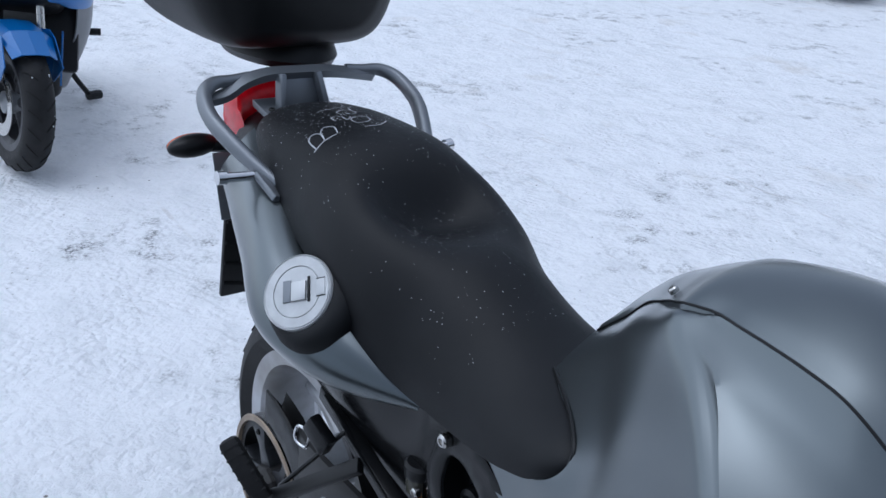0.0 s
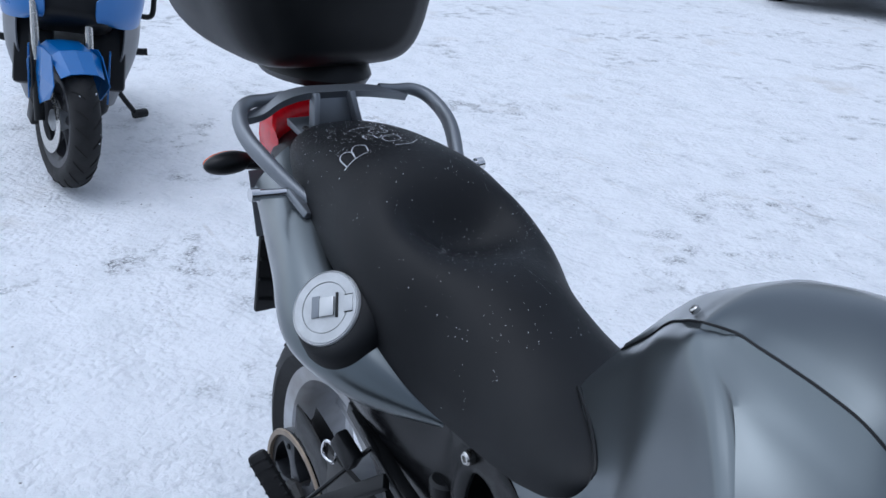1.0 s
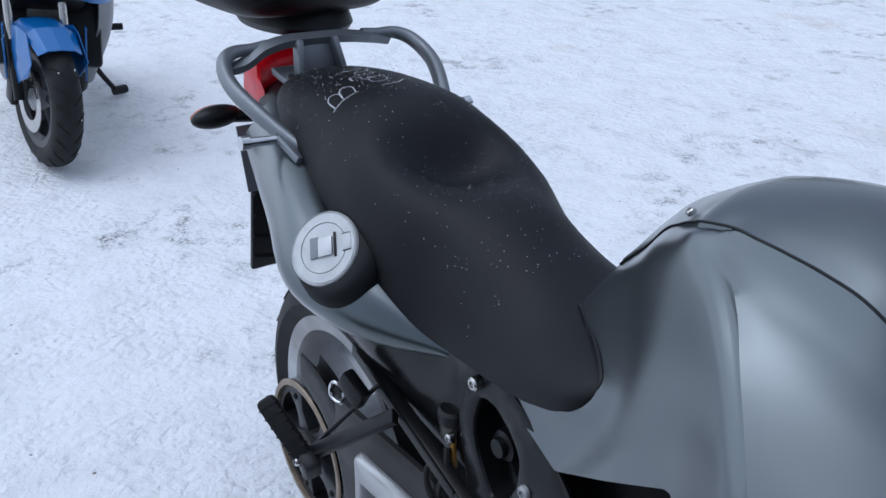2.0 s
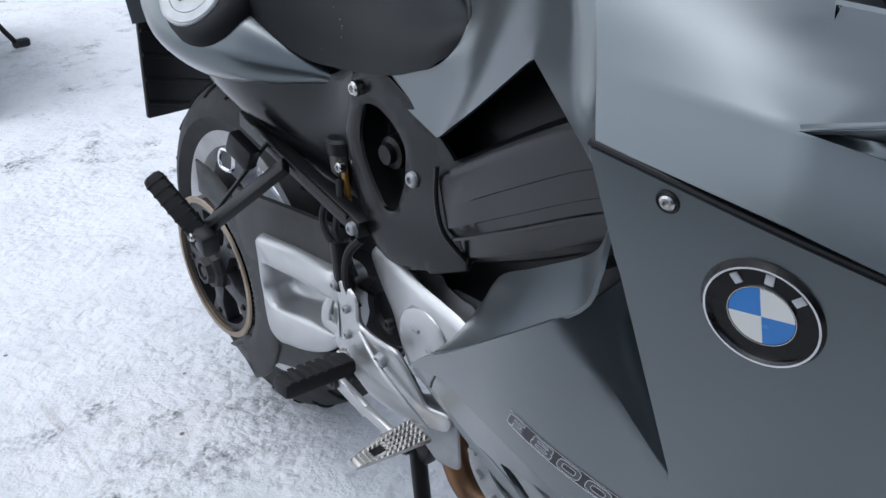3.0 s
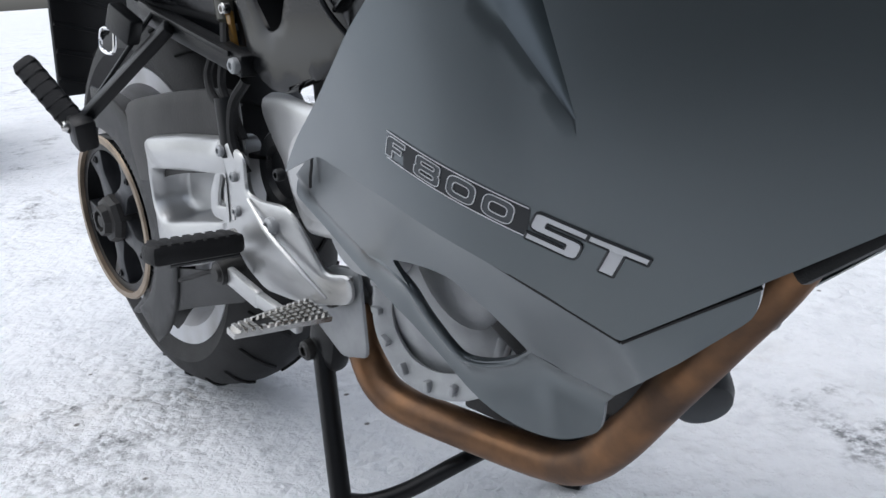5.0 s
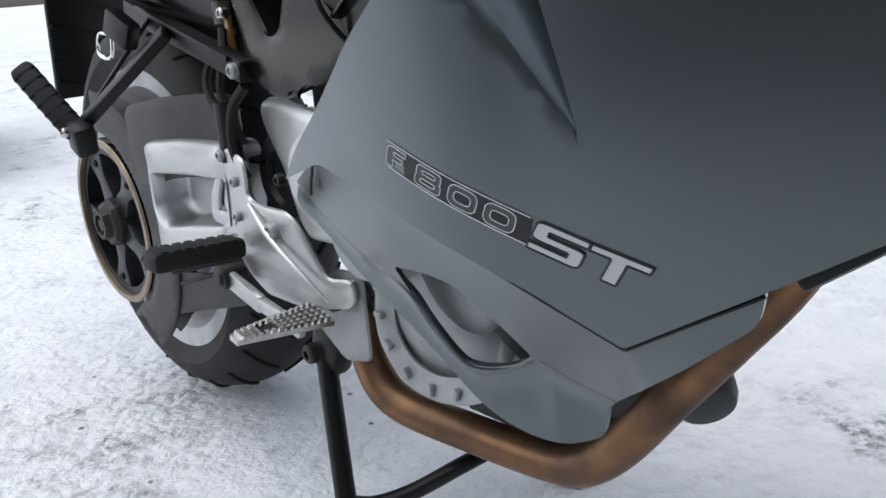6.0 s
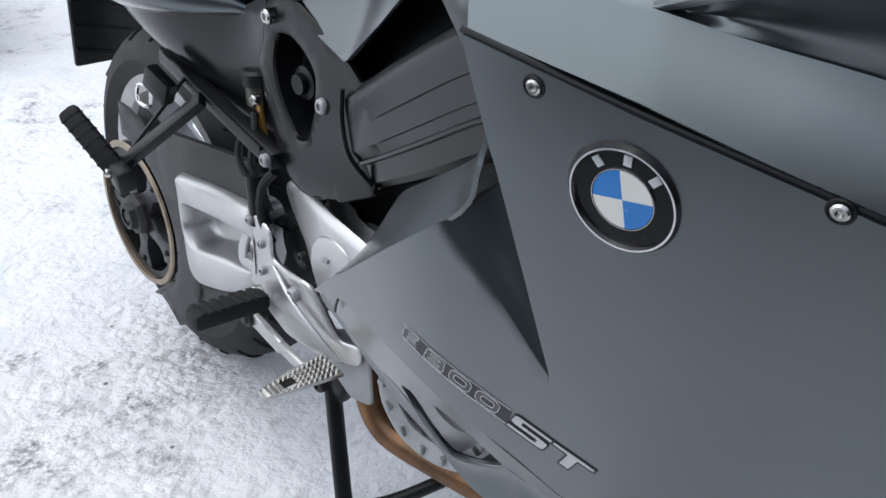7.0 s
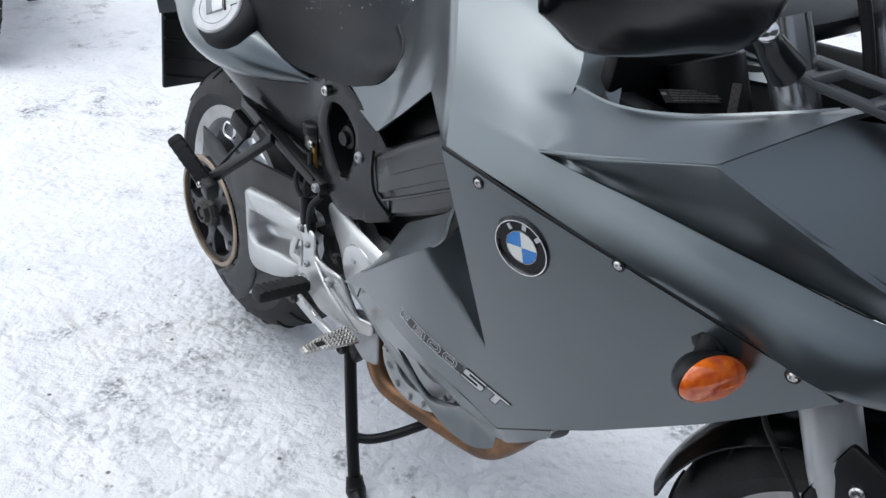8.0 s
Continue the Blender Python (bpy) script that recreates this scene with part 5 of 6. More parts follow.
    for i in range(13):
        for j in range(5):
            y = -0.05 + 0.008 * i
            half = 0.007 + 0.0125 * (y + 0.056) / 0.106
            x = -0.003 + half * (j - 2) / 2.4
            if abs(y + 0.022) < 0.010 and abs(j - 2) < 1.5:
                continue
            part("pad_tooth", block((0.0032, 0.0045, 0.004), pad @ pose(x, y, 0.008), 0), M_STEEL, ped, smooth=False)
    part("pad_slot", block((0.010, 0.022, 0.0012), pad @ pose(-0.004, -0.022, 0.0064), 0), M_BLACK, ped)
    # clutch cover behind the belly panel
    cc = part("clutch_cover", lathe([(0, 0.016), (0.05, 0.016), (0.068, 0.012), (0.078, 0.008), (0.095, 0.008), (0.099, 0.003), (0.099, -0.06)], (0.765, -0.112, 0.372), (0.05, -1, 0), 56), M_GREYMET, bike, "grey cast clutch cover with ribs")
    for k in range(16):
        a = 2 * math.pi * k / 16
        o = Vector((0.765 + 0.088 * math.cos(a), -0.119, 0.372 + 0.088 * math.sin(a)))
        part("cover_rib", block((0.012, 0.010, 0.026), Matrix.Translation(o) @ Matrix.Rotation(-a, 4, 'Y'), 0.003), M_GREYMET, cc)
    part("clutch_neck", lathe([(0.0, 0.03), (0.045, 0.028), (0.055, 0.01), (0.06, -0.05)], (0.70, -0.128, 0.43), (0.05, -1, 0), 36), M_GREYMET, cc)
    part("clutch_boss", lathe([(0.0, 0.012), (0.024, 0.010), (0.03, 0.0)], (0.70, -0.140, 0.425), (0.05, -1, 0), 24), M_ALU, cc)
    # exhaust
    pipe = [(1.11, -0.045, 0.525), (1.068, -0.055, 0.440), (1.02, -0.06, 0.376), (0.973, -0.06, 0.318), (0.920, -0.06, 0.252), (0.878, -0.06, 0.216), (0.83, -0.062, 0.204), (0.74, -0.078, 0.208), (0.665, -0.095, 0.218), (0.632, -0.1, 0.235), (0.612, -0.1, 0.272), (0.605, -0.1, 0.32)]
    part("exhaust_pipe", tube(pipe, 0.0200, 18), M_BRONZE, bike, "heat-tarnished bronze exhaust header")
    part("exhaust_pipe", tube([(x - 0.05, 0.02, z + 0.01) for x, y, z in pipe[:8]], 0.0215, 18), M_BRONZE, bike, "heat-tarnished bronze exhaust header")
    part("oil_filter", lathe([(0.0, 0.034), (0.018, 0.033), (0.025, 0.029), (0.029, 0.020), (0.030, 0.010), (0.030, -0.04)], (0.944, 0.020, 0.290), (0.55, -0.45, -0.35), 28), M_TRIM, bike, "dark grey oil filter can")
    part("sump", block((0.20, 0.10, 0.06), pose(0.81, 0.0, 0.265), 0.02), M_BROWN, bike)
    # added dark plate in place of the shadow between belly panel and exhaust
    part("shadow_backing", block((0.19, 0.008, 0.085), pose(0.795, -0.036, 0.247), 0.003), M_BROWN, bike)
    part("radiator_shroud", block((0.16, 0.04, 0.02), pose(1.165, -0.10, 0.505, 0, -36, 0), 0.005), M_BLACK, bike)


M_OLIVE = mat("smoky_plastic", (0.06, 0.058, 0.045), 0.25, 0.0, 0.2, 40)
M_SATIN = mat("satin_black_plastic", (0.005, 0.0054, 0.0062), 0.19, 0.0, 0.25, 10, 0.06, 500, spec=0.24)
frame_parts()


def front_end():
    for s in (-1, 1):
        fk = part("fork_leg", tube([(1.402, s * 0.1, 0.672), (1.41, s * 0.1, 0.650), (1.423, s * 0.1, 0.618), (1.47, s * 0.1, 0.50), (1.53, s * 0.1, 0.32)], [0.0305, 0.031, 0.0265, 0.0265, 0.027], 20), M_RIM, bike, "silver fork leg")
        part("upper_tube", tube([(1.402, s * 0.1, 0.672), (1.265, s * 0.1, 1.02)], 0.0235, 18), M_STANCHION, fk)
        part("dust_seal", tube([(1.397, s * 0.1, 0.686), (1.404, s * 0.1, 0.668)], 0.029, 18), M_BLACK, fk)
    # mudguard round the front tyre
    rows = []
    for k in range(25):
        a = radians(165 - 150 * k / 24)
        row = []
        for j in range(13):
            t = -1 + 2 * j / 12
            r = 0.322 - 0.028 * abs(t) ** 3
            row.append((1.50 + r * math.cos(a), 0.076 * t, 0.299 + r * math.sin(a)))
        rows.append(row)
    mg = part("mudguard", thicken(skin(rows), 0.004), M_SATIN, bike, "satin black front mudguard")
    part("mudguard_stay", block((0.09, 0.006, 0.10), pose(1.475, -0.125, 0.585, 0, 20, 0), 0.006), M_BLACK, mg)
    bolt("stay_bolt", (1.47, -0.13, 0.60), (0.2, -1, 0.1), 0.008, mg)
    part("brake_hose", tube([(1.352, -0.135, 0.66), (1.3644, -0.14, 0.628), (1.385, -0.142, 0.604), (1.417, -0.14, 0.565), (1.45, -0.13, 0.50)], 0.0032, 8), M_RUBBER, bike)
    part("brake_disc", lathe([(0.10, -0.0025), (0.16, -0.0025), (0.16, 0.0025), (0.10, 0.0025)], (1.50, -0.075, 0.299), (0, 1, 0), 48, closed=True), M_STEEL, front)
    # indicator on its stalk
    ind = part("indicator", tube([(1.318, -0.196, 0.722), (1.325, -0.216, 0.712), (1.335, -0.232, 0.712)], [0.013, 0.012, 0.014], 12), M_BLACK, bike, "amber front turn signal in a black housing")
    part("base", prism(rounded([(1.297, 0.731), (1.325, 0.733), (1.340, 0.722), (1.330, 0.706), (1.302, 0.712)], 0.007, 4), side(1.32, 0.72) - 0.004, side(1.32, 0.72) + 0.004, 0.003), M_BLACK, ind)
    bolt("base_bolt", (1.318, side(1.318, 0.720) - 0.005, 0.720), (0, -1, 0), 0.006, ind)
    # one egg shape, parted by a flat joint: black behind, amber in front
    m = Matrix.Translation((1.347, -0.232, 0.711)) @ Matrix.Rotation(radians(-6), 4, 'Z') @ Matrix.Rotation(radians(-10), 4, 'X')
    for name, front_x, material, label in (("housing", -0.030, M_BLACK, ""), ("lens", 0.020, M_ORANGE, "ribbed amber lens")):
        rings = []
        for k in range(13):
            a = radians(90 * k / 12)
            w = max(math.cos(a), 0.02)
            rings.append([m @ Vector((front_x * math.sin(a), 0.047 * w * math.cos(q), 0.0235 * w * (1 - 0.25 * math.cos(q)) * math.sin(q))) for q in (2 * math.pi * i / 36 for i in range(36))])
        bm = skin(rings, closed=True)
        bmesh.ops.holes_fill(bm, edges=[e for e in bm.edges if e.is_boundary])
        bmesh.ops.recalc_face_normals(bm, faces=bm.faces)
        part(name, bm, material, ind, label, angle=60)
    part("lens_seal", tube([m @ Vector((0, 0.0472 * math.cos(q), 0.0237 * (1 - 0.25 * math.cos(q)) * math.sin(q))) for q in (2 * math.pi * i / 32 for i in range(32))], 0.0009, 6, 2, closed=True), M_BLACK, ind)
    bm = bmesh.new()
    for k in range(14):
        y = -0.020 + 0.0045 * k
        w = math.sqrt(max(1 - (y / 0.047) ** 2, 0))
        tube([m @ Vector((0.0201 * math.sin(a) * w, y, -0.0236 * math.cos(a) * w * (1 - 0.25 * y / 0.047))) for a in (radians(18 + 24 * i) for i in range(4))], 0.0007, 5, 2, bm)
    part("lens_ribs", bm, M_ORANGE, ind)
    # round emblem set into the side panel
    c, n = Vector((1.0928, side(1.0928, 0.7428), 0.7428)), Vector((0.17, -1, -0.19)).normalized()
    em = part("emblem", lathe([(0.0, 0.001), (0.0345, 0.001), (0.0355, 0.004), (0.0365, 0.004), (0.038, 0.001), (0.041, -0.002)], c, n, 56), M_DARKBADGE, bike, "round enamel emblem in blue, white and black")
    part("chrome_ring", lathe([(0.0343, 0.001), (0.0348, 0.0042), (0.0362, 0.0042), (0.0370, 0.001)], c, n, 56, closed=True), M_CHROME, em)
    part("chrome_ring", lathe([(0.0208, 0.001), (0.0210, 0.0025), (0.0214, 0.0025), (0.0217, 0.001)], c, n, 56, closed=True), M_CHROME, em)
    ex = Vector((1, 0.17, 0)) - n * Vector((1, 0.17, 0)).dot(n)
    ex.normalize()
    ez = n.cross(ex)
    if ez.z < 0:
        ez = -ez
    for k in range(4):
        bm = bmesh.new()
        vs = [bm.verts.new(c + n * 0.0022)]
        for i in range(9):
            a = radians(90 * k + 90 * i / 8 + 4)
            vs.append(bm.verts.new(c + n * 0.0022 + 0.0205 * (math.cos(a) * ex + math.sin(a) * ez)))
        bm.faces.new(vs)
        part("enamel_quarter", bm, M_WHITE if k % 2 == 0 else M_BLUE, em)
    for a in (125, 82, 40):
        d = math.cos(radians(a)) * ex + math.sin(radians(a)) * ez
        t = n.cross(d)
        m = Matrix((t, d, n)).transposed().to_4x4()
        part("emblem_bar", block((0.0055, 0.0075, 0.001), Matrix.Translation(c + d * 0.0282 + n * 0.0016) @ m, 0.0003), M_SILVERDECAL, em)
    # mirror on the shelf's ridge
    rows = []
    for y, zb, zt, rx in ((-0.500, 1.080, 1.100, 0.006), (-0.485, 1.070, 1.135, 0.024), (-0.458, 1.051, 1.165, 0.042), (-0.41, 1.042, 1.185, 0.052), (-0.35, 1.036, 1.187, 0.054), (-0.300, 1.030, 1.175, 0.05), (-0.268, 1.042, 1.15, 0.04), (-0.238, 1.072, 1.115, 0.018)):
        ring = []
        for k in range(28):
            a = 2 * math.pi * k / 28
            cc, s = math.cos(a), math.sin(a)
            ring.append((1.335 + rx * math.copysign(abs(cc) ** 0.75, cc) * (0.45 if cc < 0 else 1.0) * (0.75 + 0.25 * s), y, (zb + zt) / 2 + (zt - zb) / 2 * math.copysign(abs(s) ** 0.6, s)))
        rows.append(ring)
    cols = [spline([r[k] for r in rows], 26) for k in range(28)]
    bm = skin([[cols[k][i] for k in range(28)] for i in range(26)], closed=True)
    bmesh.ops.holes_fill(bm, edges=[e for e in bm.edges if e.is_boundary])
    mir = part("mirror", bm, M_GLOSS, bike, "glossy black wing mirror pod", angle=60)
    part("mirror_glass", ball((1.314, -0.385, 1.106), (0.006, 0.10, 0.048)), M_CHROME, mir)
    part("mirror_neck", tube([(1.335, -0.265, 1.06), (1.335, -0.24, 1.03), (1.340, -0.212, 1.004)], [0.014, 0.012, 0.017], 14), M_GLOSS, mir)
    part("ball_joint", ball((1.345, -0.262, 1.043), (0.009, 0.009, 0.009)), M_CHROME, mir)
    b = bar((1.335, -0.215, 1.005), (1.46, -0.125, 0.957), 0.018, 0.008, up=(0, 0, 1))
    bar((1.350, -0.19, 1.012), (1.48, -0.10, 0.972), 0.018, 0.008, b, (0, 0, 1))
    for t in (0.15, 0.5, 0.85):
        p, r = Vector((1.335, -0.215, 1.005)).lerp(Vector((1.46, -0.125, 0.957)), t), Vector((1.350, -0.19, 1.012)).lerp(Vector((1.48, -0.10, 0.972)), t)
        bar(p, r, 0.018, 0.010, b, (0, 0, 1))
    part("mirror_stay", b, M_TRIM, mir, "dark slotted mirror stay")
    # steering head, handlebar, cables and the type plate
    head = part("steering_head", tube([(1.12, 0, 0.93), (1.19, 0, 0.75)], 0.045, 24), M_BLACK, bike)
    part("frame_spar", block((0.30, 0.05, 0.14), pose(1.08, -0.085, 0.82, 0, 20, 28), 0.015), M_BLACK, bike)
    part("cockpit_cover", block((0.13, 0.19, 0.17), pose(0.995, 0, 0.855), 0.01), M_BLACK, bike)
    part("cockpit_floor", block((0.34, 0.30, 0.02), pose(1.22, 0, 0.80, 0, 8, 0), 0.006), M_BLACK, bike)
    part("cockpit_wall", block((0.02, 0.24, 0.20), pose(1.066, 0, 0.86, 0, 10, 0), 0.006), M_BLACK, bike)
    part("cockpit_wall", block((0.30, 0.012, 0.16), pose(1.22, 0.16, 0.86, 0, 0, 0), 0.004), M_BLACK, bike)
    part("top_clamp", block((0.055, 0.24, 0.028), pose(1.232, 0, 1.0, 0, 20, 0), 0.01), M_BLACK, bike)
    part("handlebar", tube([(1.24, -0.09, 1.03), (1.2, -0.2, 1.06), (1.13, -0.36, 1.06)], 0.012, 12), M_BLACK, bike)
    for s, (dx, dy) in enumerate(((0.0, -0.02), (0.03, 0.01), (0.05, 0.05), (0.02, 0.09))):
        part("cable", tube([(1.30 + dx, dy - 0.08, 1.12), (1.33 + dx, dy - 0.05, 1.02), (1.34 + dx, dy - 0.03, 0.93), (1.30 + dx, dy, 0.82)], 0.006 + 0.002 * (s % 2), 8), M_RUBBER, bike)
    part("nose_cover", block((0.2, 0.2, 0.02), pose(1.45, 0, 0.93, 0, 15, 0), 0.008), M_BLACK, bike)
    pl = Matrix.Translation((1.148, -0.058, 0.902)) @ Matrix.Rotation(radians(56), 4, 'Z') @ Matrix.Rotation(radians(12), 4, 'X')
    tp = part("type_plate", block((0.064, 0.030, 0.0015), pl, 0.0005), M_PLATE, bike, "black type plate with rows of small print")
    rnd = random.Random(11)
    for k in range(5):
        x = -0.022
        while x < 0.028:
            w = rnd.uniform(0.003, 0.010)
            part("print_bar", block((w, 0.0012, 0.0005), pl @ pose(x + w / 2, 0.0115 - 0.0055 * k, 0.0010), 0), M_PRINT, tp)
            x += w + 0.0016
    part("print_bar", block((0.006, 0.006, 0.0005), pl @ pose(-0.029, 0.004, 0.0010), 0.0002), M_PRINT, tp)
    part("paper_tag", block((0.010, 0.001, 0.034), Matrix.Translation((1.190, -0.036, 0.908)) @ Matrix.Rotation(radians(32), 4, 'Z') @ Matrix.Rotation(radians(-30), 4, 'X'), 0), M_TAG, bike)


M_STANCHION = mat("dark_polished_tube", (0.22, 0.225, 0.235), 0.18, 0.9, 0.1, 30)
M_TAG = mat("grey_paper", (0.06, 0.055, 0.052), 0.9, 0.0, 0.5, 300, spec=0.05)
M_PLATE = mat("black_plate", (0.005, 0.005, 0.0055), 0.6, spec=0.1)
M_PRINT = mat("faded_print", (0.075, 0.075, 0.075), 0.9, spec=0.05)
M_DARKBADGE = mat("black_enamel", (0.006, 0.006, 0.0065), 0.28, 0.0, 0.1, 40, spec=0.25)
front_end()


def lettering():
    """The model mark: F 800 in outline on a dark band, then ST in solid silver."""
    root = new("model_decal")
    root.parent = bike
    tagged(root, "F 800 ST decal in grey outline and silver letters")
    a, b = Vector((0.861, 0.548)), Vector((1.055, 0.480))
    u = (b - a).normalized()
    v = Vector((-u.y, u.x))
    L = (b - a).length

    def at(s, t, lift):
        # the mark bows slightly along the panel
        p = a + u * (s * L) + v * (t * 0.028 - 0.0105 - 0.006 * math.sin(math.pi * s))
        return Vector((p.x, side(p.x, p.y) - lift, p.y))

    def strip(s0, s1, t0, t1, lift, material, name, slant=0.0):
        bm = bmesh.new()
        n = 10
        lo = [bm.verts.new(at(s0 + (s1 - s0) * i / n, t0, lift)) for i in range(n + 1)]
        hi = [bm.verts.new(at(s0 + (s1 - s0) * i / n + slant, t1, lift)) for i in range(n + 1)]
        for i in range(n):
            bm.faces.new((lo[i], lo[i + 1], hi[i + 1], hi[i]))
        return part(name, bm, material, root)
    strip(0.10, 0.605, -0.36, 0.36, 0.0004, M_DARKDECAL, "dark_band")
    for t in (-0.39, 0.36):
        strip(0.02, 0.60, t, t + 0.035, 0.0007, M_LINEDECAL, "band_line")

    def rounded_box(x0, y0, x1, y1, c):
        return [(p.x, p.y) for p in rounded([(x0, y0), (x1, y0), (x1, y1), (x0, y1)], c, 5)]
    ring = rounded_box(0, 0, 1, 1, 0.34)
    glyphs = {
        "F": [rounded([(0, 0), (0, 1, 0.3), (1, 1), (1, 0.78), (0.36, 0.78), (0.36, 0.60), (0.85, 0.60), (0.85, 0.38), (0.36, 0.38), (0.36, 0)], 0.01, 4)],
        "0": [ring, rounded_box(0.21, 0.26, 0.79, 0.74, 0.18)],
        "8": [rounded([(0, 0, 0.3), (1, 0, 0.3), (1, 0.45, 0.1), (0.93, 0.52), (0.97, 0.58, 0.1), (0.97, 1, 0.3), (0.03, 1, 0.3), (0.03, 0.58, 0.1), (0.07, 0.52), (0, 0.45, 0.1)], 0.02, 4), rounded_box(0.24, 0.63, 0.76, 0.80, 0.08), rounded_box(0.22, 0.20, 0.78, 0.40, 0.09)],
        "S": [rounded([(0, 0), (1, 0, 0.15), (1, 0.62, 0.15), (0.27, 0.62), (0.27, 0.77), (1, 0.77), (1, 1), (0, 1, 0.15), (0, 0.38, 0.15), (0.73, 0.38), (0.73, 0.23), (0, 0.23)], 0.005, 3)],
        "T": [[(0, 1), (0, 0.77), (0.37, 0.77), (0.37, 0), (0.63, 0), (0.63, 0.77), (1, 0.77), (1, 1)]]}

    def letter(ch, s0, s1, solid):
        t0, t1, slant = (-0.42, 0.40, 0.030) if solid else (-0.30, 0.30, 0.012)

        def place(q, lift):
            return at(s0 + (s1 - s0) * q[0] + slant * (q[1] - 0.5), t0 + (t1 - t0) * q[1], lift)
        loops = [[Vector((q[0], q[1], 0)) for q in loop] for loop in glyphs[ch]]
        flat = [q for loop in loops for q in loop]
        bm = bmesh.new()
        vs = [bm.verts.new(place(q, 0.0009 if solid else 0.0006)) for q in flat]
        for tri in geometry.tessellate_polygon(loops):
            if len(set(tri)) == 3:
                bm.faces.new([vs[i] for i in tri])
        ob = part("letter", bm, M_SILVERDECAL if solid else M_GREYDECAL, root)
        line = bmesh.new()
        for loop in loops:
            for p, q in zip(loop, loop[1:] + loop[:1]):
                ends = [place(p, 0.0003 if solid else 0.0007), place(q, 0.0003 if solid else 0.0007)]
                if (ends[0] - ends[1]).length > 1e-5:
                    tube(ends, 0.0011 if solid else 0.00045, 4, 1, line)
        part("letter_outline", line, M_DARKDECAL if solid else M_LINEDECAL, root)
        return ob
    for ch, s0, s1, solid in (("F", 0.02, 0.105, False), ("8", 0.155, 0.265, False), ("0", 0.295, 0.405, False), ("0", 0.435, 0.550, False), ("S", 0.612, 0.795, True), ("T", 0.800, 0.995, True)):
        letter(ch, s0, s1, solid)


lettering()


RY = 0.012  # the tail's middle


def rear_end():
    for s in (-1, 1):
        rail = part("grab_rail", tube([(0.05, s * 0.132 + RY, 0.903), (0.0, s * 0.155 + RY, 0.928), (-0.06, s * 0.178 + RY, 0.962), (-0.1, s * 0.182 + RY, 0.982), (-0.134, s * 0.172 + RY, 1.000), (-0.151, s * 0.150 + RY, 1.009), (-0.156, s * 0.118 + RY, 1.010), (-0.158, s * 0.088 + RY, 1.014)], [0.009, 0.011, 0.0125, 0.013, 0.0125, 0.012, 0.010, 0.008], 14), M_RAIL, bike, "grey cast grab rail")
        part("rail_foot", block((0.06, 0.03, 0.012), pose(0.045, s * 0.134, 0.903, s * 25, 22, s * -8), 0.004), M_RAIL, rail)
        st = part("rail_stud", tube([(0.02, s * 0.15, 0.915), (0.02, s * 0.192, 0.918)], 0.0075, 14), M_CHROME, rail, "bright steel pannier stud")
        part("stud_head", tube([(0.02, s * 0.192, 0.918), (0.02, s * 0.205, 0.919)], 0.0105, 14), M_CHROME, rail)
    arch = [[(-0.130, -0.165, 0.988), (-0.132, -0.125, 0.992), (-0.134, -0.09, 1.010), (-0.134, -0.05, 1.020), (-0.134, 0.0, 1.020), (-0.134, 0.06, 1.018), (-0.138, 0.11, 1.010), (-0.142, 0.15, 1.002)],
            [(-0.146, -0.160, 0.994), (-0.150, -0.128, 0.999), (-0.153, -0.092, 1.018), (-0.154, -0.05, 1.027), (-0.154, 0.0, 1.027), (-0.153, 0.06, 1.025), (-0.155, 0.11, 1.017), (-0.158, 0.155, 1.008)]]
    rk = part("rear_rack", loft(arch, 36, 5, 0.013), M_RAIL, bike, "grey cast luggage rack")
    for y in (-0.035, 0.035):
        part("rack_rib", bar((-0.134, y * 0.9, 1.020), (-0.118, y * 1.15, 0.966), 0.011, 0.024, up=(1, 0, 0), bevel=0.004), M_RAIL, rk)
    part("rack_web", block((0.008, 0.07, 0.062), pose(-0.138, 0, 0.992, 0, -14, 0), 0.002), M_RAIL, rk)
    for y in (-0.055, 0.048):
        bolt("rack_bolt", (-0.118, y, 0.966), (0.2, 0, 1), 0.006, rk, M_BROWN)
    part("rack_shoe", prism(rounded([(-0.165, 0.962), (-0.108, 0.954), (-0.104, 0.964), (-0.165, 0.974)], 0.003, 3), -0.068, 0.05, 0.003), M_RAIL, rk)
    rows = []
    for y, x0, z, h in ((-0.083, -0.21, 0.925, 0.03), (-0.072, -0.235, 0.932, 0.046), (-0.035, -0.25, 0.937, 0.052), (0, -0.255, 0.938, 0.053), (0.035, -0.25, 0.937, 0.052), (0.062, -0.235, 0.932, 0.046), (0.072, -0.21, 0.925, 0.03)):
        rows.append([(x0 + 0.045 * math.cos(a), y, z + h * math.sin(a)) for a in (2 * math.pi * k / 16 for k in range(16))])
    bm = skin(rows, closed=True)
    bmesh.ops.holes_fill(bm, edges=[e for e in bm.edges if e.is_boundary])
    part("tail_lamp", bm, M_RED, bike, "red tail lamp lens")
    for s in (-1, 1):
        m = Matrix.Rotation(radians(s * -12), 4, 'Z')
        i = part("rear_indicator", ball((-0.2, s * 0.158, 0.895), (0.022, 0.047, 0.019), m), M_BLACK, bike, "black rear turn signal with an amber lens")
        part("lens", ball((-0.216, s * 0.158, 0.894), (0.014, 0.043, 0.0165), m), M_ORANGE, i)
        part("stalk", tube([(-0.2, s * 0.08, 0.885), (-0.2, s * 0.14, 0.893)], 0.011, 10), M_BLACK, i)
    holder = part("plate_holder", block((0.014, 0.16, 0.25), pose(-0.405, 0.046, 0.600, 0, 12, 0), 0.006), M_BLACK, bike, "ribbed black rear mudflap and plate holder")
